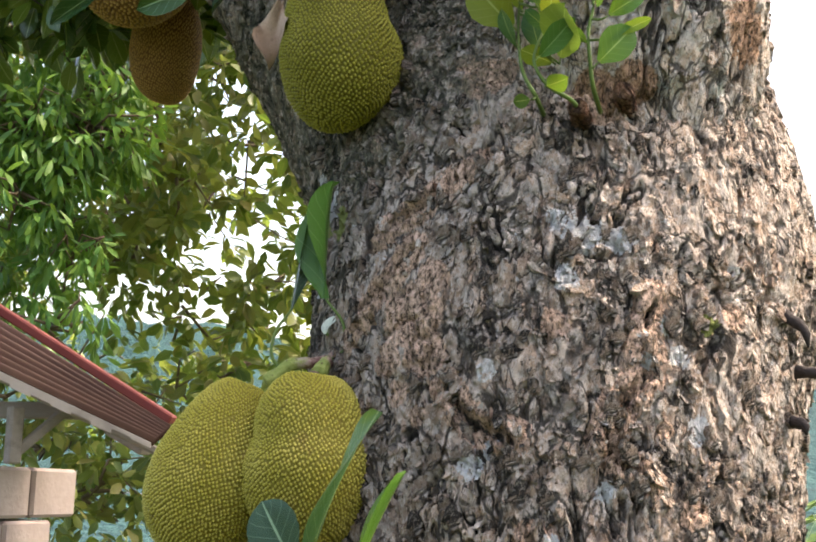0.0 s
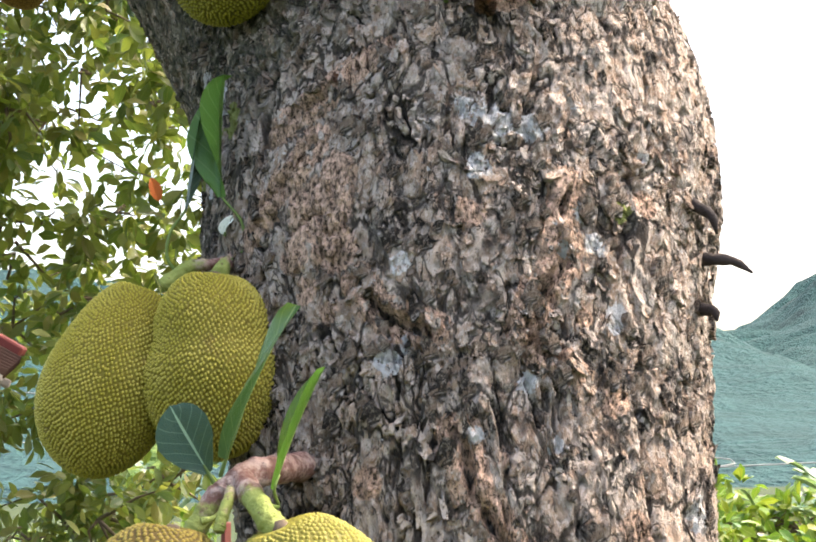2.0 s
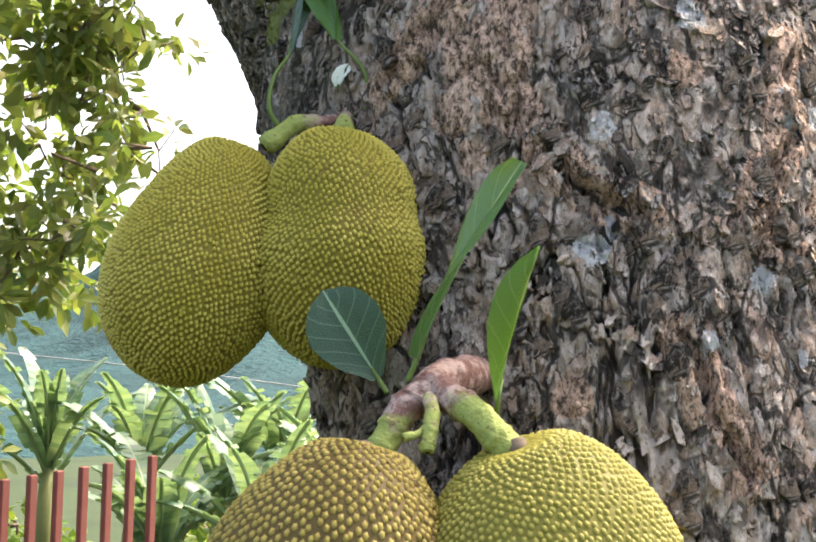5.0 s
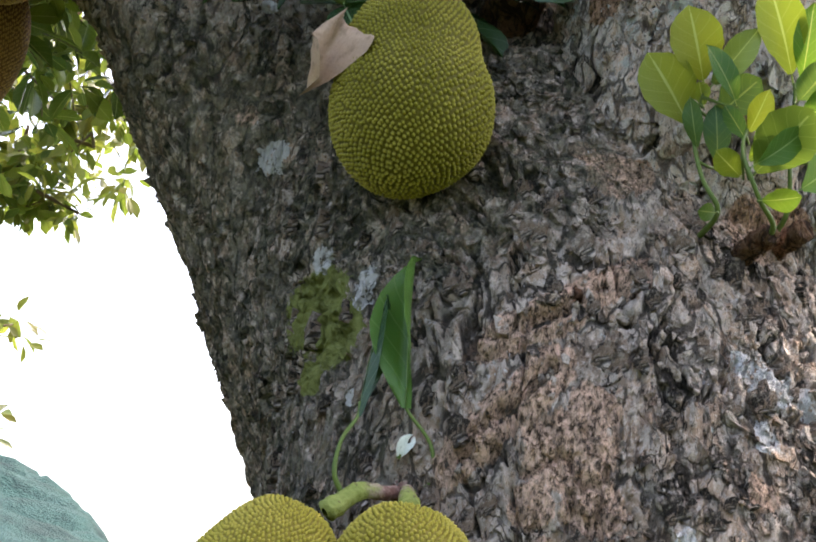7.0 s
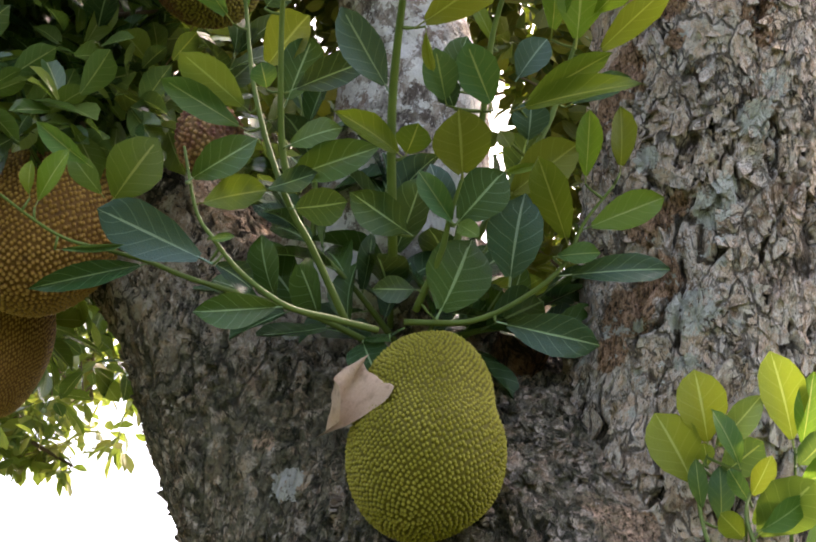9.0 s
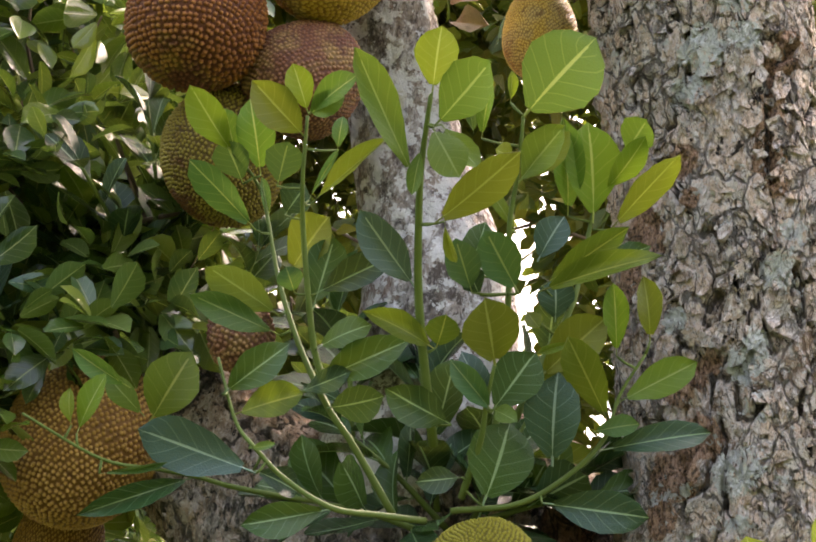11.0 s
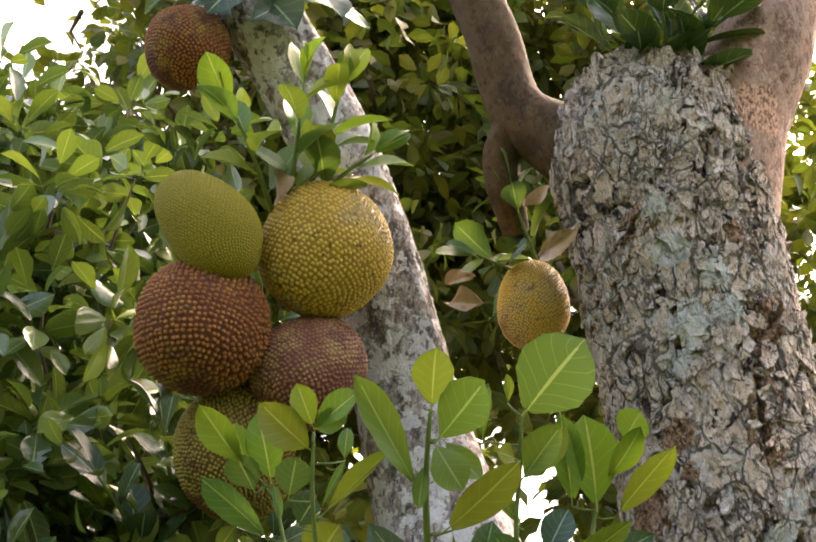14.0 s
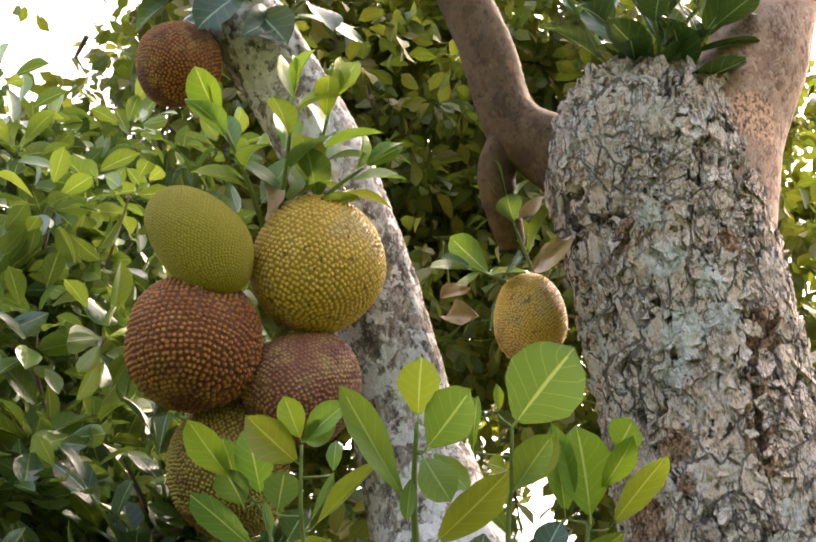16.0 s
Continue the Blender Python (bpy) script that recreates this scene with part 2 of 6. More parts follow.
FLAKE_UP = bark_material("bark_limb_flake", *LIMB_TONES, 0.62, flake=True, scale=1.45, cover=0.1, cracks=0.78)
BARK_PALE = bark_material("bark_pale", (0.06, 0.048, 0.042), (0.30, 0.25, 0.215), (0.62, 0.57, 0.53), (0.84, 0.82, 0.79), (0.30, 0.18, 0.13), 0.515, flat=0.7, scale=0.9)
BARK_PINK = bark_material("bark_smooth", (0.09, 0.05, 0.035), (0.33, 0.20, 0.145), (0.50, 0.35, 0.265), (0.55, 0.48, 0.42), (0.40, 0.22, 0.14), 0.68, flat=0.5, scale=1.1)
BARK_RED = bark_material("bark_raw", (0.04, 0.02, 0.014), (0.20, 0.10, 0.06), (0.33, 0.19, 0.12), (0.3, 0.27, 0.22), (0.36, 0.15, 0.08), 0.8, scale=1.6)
# the shade on this limb and its stub is put into these dark tones
BARK_SHADE_TONED = bark_material("bark_shaded", (0.022, 0.013, 0.007), (0.062, 0.039, 0.016), (0.105, 0.07, 0.034), (0.3, 0.27, 0.22), (0.25, 0.13, 0.07), 0.74, flat=0.4, scale=0.5)
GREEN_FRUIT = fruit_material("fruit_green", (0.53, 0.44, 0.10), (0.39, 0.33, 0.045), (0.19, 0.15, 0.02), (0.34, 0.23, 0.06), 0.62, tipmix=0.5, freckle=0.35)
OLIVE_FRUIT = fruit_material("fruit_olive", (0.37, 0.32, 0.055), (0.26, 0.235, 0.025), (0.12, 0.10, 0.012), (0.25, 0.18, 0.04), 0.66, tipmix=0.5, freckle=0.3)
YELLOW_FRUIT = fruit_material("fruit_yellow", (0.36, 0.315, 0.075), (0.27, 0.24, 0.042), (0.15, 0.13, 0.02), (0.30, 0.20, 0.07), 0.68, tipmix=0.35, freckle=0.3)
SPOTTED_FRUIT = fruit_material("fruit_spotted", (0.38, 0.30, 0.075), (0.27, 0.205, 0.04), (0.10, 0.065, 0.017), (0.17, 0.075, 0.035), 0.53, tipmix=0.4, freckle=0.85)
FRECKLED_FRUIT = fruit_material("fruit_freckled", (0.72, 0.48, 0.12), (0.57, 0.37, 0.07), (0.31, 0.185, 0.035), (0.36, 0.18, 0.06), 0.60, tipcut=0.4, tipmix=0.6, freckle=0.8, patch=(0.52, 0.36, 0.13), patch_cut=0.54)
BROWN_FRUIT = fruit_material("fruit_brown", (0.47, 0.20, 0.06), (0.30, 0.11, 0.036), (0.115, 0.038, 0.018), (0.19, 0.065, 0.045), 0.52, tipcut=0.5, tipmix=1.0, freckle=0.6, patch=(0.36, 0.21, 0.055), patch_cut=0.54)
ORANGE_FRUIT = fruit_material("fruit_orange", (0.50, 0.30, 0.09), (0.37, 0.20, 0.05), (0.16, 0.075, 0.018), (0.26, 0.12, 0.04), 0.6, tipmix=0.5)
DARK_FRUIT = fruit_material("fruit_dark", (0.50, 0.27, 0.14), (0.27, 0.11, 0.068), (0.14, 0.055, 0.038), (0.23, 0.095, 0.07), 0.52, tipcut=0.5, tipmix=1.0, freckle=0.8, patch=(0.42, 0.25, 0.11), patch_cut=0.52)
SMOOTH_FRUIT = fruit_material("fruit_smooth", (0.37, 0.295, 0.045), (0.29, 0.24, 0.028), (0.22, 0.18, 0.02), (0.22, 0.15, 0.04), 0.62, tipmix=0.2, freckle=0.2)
LEAF_DARK = leaf_material("leaf_dark", [(0.008, 0.04, 0.03), (0.014, 0.07, 0.03), (0.035, 0.10, 0.02), (0.01, 0.05, 0.042), (0.02, 0.075, 0.02)], (0.30, 0.44, 0.24), 0.24, 0.08)
LEAF_YOUNG = leaf_material("leaf_young", [(0.07, 0.20, 0.025), (0.15, 0.27, 0.022), (0.27, 0.29, 0.025), (0.03, 0.14, 0.045), (0.11, 0.23, 0.022), (0.23, 0.27, 0.028)], (0.45, 0.50, 0.18), 0.3, 0.35)
LEAF_MIX = leaf_material("leaf_mixed", [(0.02, 0.095, 0.045), (0.085, 0.19, 0.028), (0.23, 0.26, 0.026), (0.02, 0.115, 0.06), (0.14, 0.21, 0.026), (0.03, 0.13, 0.045)], (0.32, 0.40, 0.16), 0.28, 0.24)
LEAF_FRESH = leaf_material("leaf_fresh", [(0.055, 0.16, 0.03), (0.07, 0.19, 0.035)], (0.30, 0.42, 0.16), 0.3, 0.2)
LEAF_OLIVE = leaf_material("leaf_olive", [(0.05, 0.105, 0.013), (0.10, 0.14, 0.015), (0.15, 0.145, 0.016), (0.07, 0.12, 0.013)], (0.32, 0.34, 0.10), 0.32, 0.32)
LEAF_BLUE = leaf_material("leaf_blue", [(0.03, 0.085, 0.075), (0.05, 0.11, 0.11), (0.02, 0.075, 0.055)], (0.30, 0.42, 0.33), 0.22, 0.08)
LEAF_DENSE = leaf_material("leaf_dense", [(0.015, 0.06, 0.025), (0.06, 0.14, 0.03), (0.22, 0.28, 0.05), (0.02, 0.085, 0.04), (0.12, 0.20, 0.03), (0.008, 0.035, 0.02)], (0.34, 0.40, 0.14), 0.16, 0.24, 0.55)
LEAF_FAR = leaf_material("leaf_far", [(0.07, 0.14, 0.04), (0.17, 0.22, 0.05), (0.36, 0.36, 0.10), (0.10, 0.17, 0.05), (0.28, 0.23, 0.07), (0.055, 0.105, 0.035)], (0.24, 0.27, 0.08), 0.36, 0.42)
LEAF_CANOPY = leaf_material("leaf_canopy", [(0.02, 0.055, 0.012), (0.08, 0.09, 0.012), (0.19, 0.15, 0.02), (0.035, 0.07, 0.012), (0.13, 0.10, 0.018)], (0.2, 0.19, 0.05), 0.45, 0.3)
LEAF_DROOP = leaf_material("leaf_droop", [(0.06, 0.19, 0.06), (0.11, 0.28, 0.06), (0.24, 0.42, 0.07), (0.08, 0.21, 0.08)], (0.12, 0.24, 0.05), 0.36, 0.36)
STEM = plain_material("stem_green", (0.07, 0.12, 0.028), (0.15, 0.20, 0.05), 30, 0.5)
TWIG = plain_material("twig_brown", (0.10, 0.07, 0.045), (0.2, 0.15, 0.1), 40, 0.8)


# ---- mesh helpers ----
def part(name, mesh, material, parent=None, label=""):
    """Links a bmesh or mesh as one mesh object, under a thing where one is given."""
    if isinstance(mesh, bmesh.types.BMesh):
        me = bpy.data.meshes.new(name)
        mesh.to_mesh(me)
        mesh.free()
    else:
        me = mesh
    if material and not me.materials:
        me.materials.append(material)
    ob = new(name, me)
    ob.parent = parent
    return tagged(ob, label)


def thing(name, label, category, at=(0, 0, 0), group="", kind=""):
    ob = new(name)
    ob.empty_display_size = 0.05
    ob.location = at
    return tagged(ob, label, category, group, kind)


def grid_mesh(name, co, nu, nv, closed=True, smooth=True, attrs=None, uv=False):
    """A mesh from nv rows of nu points."""
    idx = np.arange(nu * nv).reshape(nv, nu)
    nxt = np.roll(idx, -1, 1) if closed else idx[:, 1:]
    cur = idx if closed else idx[:, :-1]
    faces = np.stack([cur[:-1], nxt[:-1], nxt[1:], cur[1:]], -1).reshape(-1, 4)
    me = bpy.data.meshes.new(name)
    me.from_pydata(co.reshape(-1, 3).tolist(), [], faces.tolist())
    if smooth:
        me.polygons.foreach_set("use_smooth", np.ones(len(faces), bool))
    for key, val in (attrs or {}).items():
        me.attributes.new(key, "FLOAT", "POINT").data.foreach_set("value", np.ascontiguousarray(val, dtype=np.float32).ravel())
    me.update()
    return me


def hash2(i, j, k):
    h = np.sin(i * 127.1 + j * 311.7 + k * 74.7) * 43758.5453
    return h - np.floor(h)


def vnoise(u, v, seed=0.0, period=0):
    """Smooth value noise; u repeats after period cells where one is given."""
    iu, iv = np.floor(u), np.floor(v)
    fu, fv = u - iu, v - iv
    fu, fv = fu * fu * (3 - 2 * fu), fv * fv * (3 - 2 * fv)
    wrap = (lambda a: np.mod(a, period)) if period else (lambda a: a)
    a, b = hash2(wrap(iu), iv, seed), hash2(wrap(iu + 1), iv, seed)
    c, d = hash2(wrap(iu), iv + 1, seed), hash2(wrap(iu + 1), iv + 1, seed)
    return (a * (1 - fu) + b * fu) * (1 - fv) + (c * (1 - fu) + d * fu) * fv


def plates(u, v, seed, period):
    """Cells of a jittered grid: distance to the nearest and second nearest centre, a number for each cell and the place within it."""
    iu, iv = np.floor(u), np.floor(v)
    f1, f2 = np.full(u.shape, 9.0), np.full(u.shape, 9.0)
    num, du, dv = np.zeros(u.shape), np.zeros(u.shape), np.zeros(u.shape)
    for a in (-1, 0, 1):
        for b in (-1, 0, 1):
            ci, cj = iu + a, iv + b
            wi = np.mod(ci, period)
            x = ci + 0.15 + 0.7 * hash2(wi, cj, seed) - u
            y = cj + 0.15 + 0.7 * hash2(wi, cj, seed + 5.3) - v
            d = np.hypot(x, y)
            near = d < f1
            f2 = np.where(near, f1, np.minimum(f2, d))
            num = np.where(near, hash2(wi, cj, seed + 9.1), num)
            du, dv = np.where(near, x, du), np.where(near, y, dv)
            f1 = np.where(near, d, f1)
    return f1, f2, num, du, dv


def spline(keys, n):
    """n rows along a smooth curve through the rows of keys (Catmull-Rom)."""
    k = np.array(keys, float)
    k = np.vstack([2 * k[0] - k[1], k, 2 * k[-1] - k[-2]])
    out = []
    for s in np.linspace(0, len(keys) - 1 - 1e-9, n):
        i, t = int(s), s - int(s)
        p0, p1, p2, p3 = k[i:i + 4]
        out.append(0.5 * (2 * p1 + (p2 - p0) * t + (2 * p0 - 5 * p1 + 4 * p2 - p3) * t * t + (3 * p1 - p0 - 3 * p2 + p3) * t ** 3))
    return np.array(out)


def fbm(u, v, seed, period, octaves=3, gain=0.5):
    out, amp, total = 0, 1.0, 0.0
    for o in range(octaves):
        k = 2 ** o
        out = out + amp * vnoise(u * k, v * k, seed + 3.7 * o, period * k)
        total += amp
        amp *= gain
    return out / total


def terrace(n, levels, edge):
    """Turns smooth noise into flat layers with steep ragged rims."""
    q = n * levels
    low = np.floor(q)
    f = np.clip((q - low) / edge, 0, 1)
    return (low + f * f * (3 - 2 * f)) / levels, low


def bark_tube(name, keys, nu, nv, cell=(0.035, 0.06), relief=0.016, lumps=0.05, seed=1.0, fissure=0.8, gather=0.0, gape=0.03, rise=1.5, gouges=()):
    """A limb with layered, flaking and cracked bark along keys of x, y, z, radius."""
    rows = spline(keys, nv)
    axis, rad = rows[:, :3], rows[:, 3]
    tan = np.gradient(axis, axis=0)
    tan /= np.linalg.norm(tan, axis=1)[:, None]
    ref = np.array([0.0, 1.0, 0.0])
    e1 = np.cross(tan, ref)
    e1 /= np.linalg.norm(e1, axis=1)[:, None]
    e2 = np.cross(tan, e1)
    th = np.linspace(0, 2 * np.pi, nu, endpoint=False)
    th = th - gather * np.sin(th - 0.42 * np.pi)
    length = np.concatenate([[0], np.cumsum(np.linalg.norm(np.diff(axis, axis=0), axis=1))])
    mean = rad.mean()
    T, S = np.meshgrid(th / (2 * np.pi), length)
    per = 2 * max(2, round(np.pi * mean / cell[0]))
    wu = fbm(T * per, S / cell[1], seed + 40, per, 2) - 0.5
    wv = fbm(T * per, S / cell[1], seed + 60, per, 2) - 0.5
    u, v = T * per + 0.9 * wu, S / cell[1] + 0.9 * wv
    a, la = terrace(fbm(u, v, seed, per, 4, 0.68), 8.0, 0.25)
    b, lb = terrace(fbm(u * 2.5, v * 2.5, seed + 9, per * 2.5, 3, 0.7), 6.0, 0.3)
    crack = np.abs(fbm(u * 0.5, v * 0.30, seed + 21, max(2, per // 2), 5, 0.62) - 0.5)
    crack = 1 - np.clip(crack / gape, 0, 1)
    small = np.abs(fbm(u * 1.0, v * 0.8, seed + 31, per, 4, 0.66) - 0.5)
    small = 1 - np.clip(small / 0.03, 0, 1)
    h = relief * (rise * (a - 0.5) + 1.0 * (b - 0.5) - fissure * crack ** 0.7 - 0.3 * fissure * small)
    h += 0.22 * relief * (vnoise(T * per * 6, S / cell[1] * 6, seed + 7, per * 6) - 0.5)
    h += lumps * rad[:, None] * 2 * (vnoise(T * 5, S / (mean * 1.1), seed + 11, 5) - 0.5)
    r = rad[:, None] + h
    T2 = T * 2 * np.pi
    co = axis[:, None] + r[..., None] * (np.cos(T2)[..., None] * e1[:, None] + np.sin(T2)[..., None] * e2[:, None])
    crack, raw = np.array(crack), spots(co, RAW)
    for line in gouges:
        d = np.full(co.shape[:2], 9.0)
        for p, q in zip(line, line[1:]):
            p, q = np.array(p), np.array(q)
            t = np.clip(((co - p) @ (q - p)) / ((q - p) @ (q - p)), 0, 1)
            d = np.minimum(d, np.linalg.norm(co - p - t[..., None] * (q - p), axis=-1))
        d = d + 0.012 * (fbm(u * 1.5, v * 1.5, seed + 77, per * 1.5, 3, 0.6) - 0.5)
        dip = np.clip(1 - d / 0.011, 0, 1)
        lip = np.exp(-((d - 0.016) / 0.008) ** 2)
        co = co + (co - axis[:, None]) / np.maximum(r, 0.01)[..., None] * (0.006 * lip - 0.022 * dip ** 0.6)[..., None]
        crack = np.maximum(crack, np.clip(dip * 2.2, 0, 1))
        raw = np.maximum(raw, 0.9 * np.clip(1.4 - np.abs(d - 0.018) / 0.016, 0, 1))
    # layer and crack repeat the relief, for shade painted into the bark colour
    attrs = {"moss_shade": moss_shade_field(co), "lich": spots(co, LICHEN), "raw": raw, "cushion": spots(co, CUSHION), "layer": np.clip(1.5 * (a - 0.5) + 0.55 * (b - 0.5) + 0.55, 0, 1), "crack": np.maximum(crack, 0.45 * small) * min(1, fissure)}
    me = grid_mesh(name, co, nu, nv, attrs=attrs)
    me["grid"] = [nu, nv]
    return me, co, axis, np.maximum(crack, 0.7 * small)


def moss_shade_field(co):
    # left flank is mossy; above z 2.1 the field widens as painted canopy shade
    x, y, z = co[..., 0], co[..., 1], co[..., 2]
    return np.clip((-0.17 + 0.3 * np.clip((z - 2.12) / 0.25, 0, 1) - x) / 0.14, 0, 1) * np.clip((z - 1.6) / 0.2, 0, 1) * np.clip((2.9 - z) / 0.3, 0, 1)


# pale lichen crusts and raw peeled places on the bark: x, y, z, radius
LICHEN_TRUNK = [(-0.261, -0.084, 2.210, 0.015), (-0.264, -0.088, 2.182, 0.012), (-0.301, 0.007, 2.253, 0.014), (-0.272, -0.128, 2.039, 0.008), (0.135, -0.380, 2.121, 0.013), (0.175, -0.383, 2.096, 0.023),
                (0.152, -0.413, 2.026, 0.014), (0.231, -0.377, 2.089, 0.017), (-0.355, 0.165, 2.461, 0.013), (0.153, -0.411, 2.023, 0.013), (0.349, -0.399, 1.804, 0.016), (0.306, -0.391, 1.960, 0.013),
                (0.274, -0.411, 1.906, 0.010), (0.320, -0.392, 1.915, 0.013), (0.141, -0.511, 1.641, 0.009), (0.252, -0.480, 1.621, 0.012), (0.050, -0.439, 1.764, 0.013), (0.021, -0.462, 1.741, 0.015),
                (0.406, -0.298, 2.053, 0.009), (0.463, -0.360, 1.526, 0.020), (0.446, -0.398, 1.466, 0.015), (0.214, -0.476, 1.712, 0.011), (0.039, -0.443, 1.883, 0.011), (-0.365, 0.173, 2.447, 0.018)]
LICHEN_LIMB = [(-0.427, 0.266, 2.874, 0.019), (-0.425, 0.251, 2.819, 0.015), (-0.402, 0.169, 2.902, 0.011), (-0.365, 0.147, 2.864, 0.009), (0.112, -0.290, 2.948, 0.015), (0.030, -0.201, 2.717, 0.008),
               (0.087, -0.253, 2.738, 0.026), (0.162, -0.327, 3.145, 0.017), (0.086, -0.252, 2.652, 0.012), (-0.025, -0.347, 3.623, 0.026), (0.008, -0.324, 3.481, 0.030), (0.044, -0.364, 3.578, 0.022),
               (0.070, -0.358, 3.507, 0.022), (-0.054, -0.358, 3.708, 0.022), (-0.000, -0.294, 3.409, 0.021), (0.004, -0.214, 2.999, 0.016), (0.092, -0.277, 2.912, 0.022), (0.138, -0.319, 3.068, 0.023),
               (0.009, -0.221, 3.003, 0.011), (-0.397, 0.214, 2.722, 0.010)]
RAW_TRUNK = [(-0.081, -0.371, 1.973, 0.038), (-0.054, -0.368, 2.028, 0.022), (-0.121, -0.367, 1.905, 0.019), (-0.096, -0.380, 1.849, 0.014), (0.008, -0.252, 2.368, 0.024), (0.139, -0.433, 1.956, 0.016),
             (-0.159, -0.276, 2.104, 0.011), (-0.056, -0.396, 1.908, 0.025), (-0.059, -0.399, 1.815, 0.013), (0.137, -0.434, 1.955, 0.015), (0.405, -0.319, 1.981, 0.016), (0.361, -0.472, 1.510, 0.021),
             (0.128, -0.497, 1.599, 0.015), (0.299, -0.432, 1.804, 0.009), (-0.007, -0.488, 1.578, 0.016), (0.340, -0.438, 1.686, 0.016), (0.228, -0.478, 1.744, 0.007), (0.007, -0.240, 2.389, 0.024),
             (-0.404, 0.198, 2.518, 0.014), (-0.030, -0.213, 2.420, 0.014), (0.034, -0.247, 2.390, 0.022), (0.196, -0.290, 2.333, 0.031), (0.254, -0.288, 2.359, 0.025), (0.442, -0.185, 2.477, 0.040)]
RAW_LIMB = [(0.025, -0.204, 2.892, 0.027), (0.044, -0.218, 2.799, 0.026), (0.018, -0.178, 2.744, 0.031), (0.009, -0.159, 2.678, 0.021), (-0.029, -0.176, 3.166, 0.032), (-0.030, -0.138, 3.104, 0.019),
            (0.048, -0.248, 2.917, 0.015), (-0.033, -0.176, 3.189, 0.027), (-0.029, -0.122, 3.117, 0.030), (-0.001, -0.260, 3.281, 0.020), (0.011, -0.264, 3.208, 0.013), (0.158, -0.424, 3.973, 0.039),
            (0.084, -0.385, 3.661, 0.017)]
CUSHION = [(-0.290, 0.006, 2.180, 0.042), (-0.280, -0.057, 2.133, 0.032), (-0.310, 0.016, 2.190, 0.021), (-0.301, -0.016, 2.080, 0.017), (0.364, -0.356, 1.971, 0.014), (-0.241, -0.139, 2.155, 0.020)]
LICHEN, RAW = LICHEN_TRUNK + LICHEN_LIMB, RAW_TRUNK + RAW_LIMB


def spots(co, where):
    out = np.zeros(co.shape[:-1])
    for x, y, z, r in where:
        d = ((co - np.array([x, y, z])) ** 2).sum(-1) / (r * 1.35) ** 2
        out = np.maximum(out, np.clip(1.6 * np.exp(-d), 0, 1))
    return out


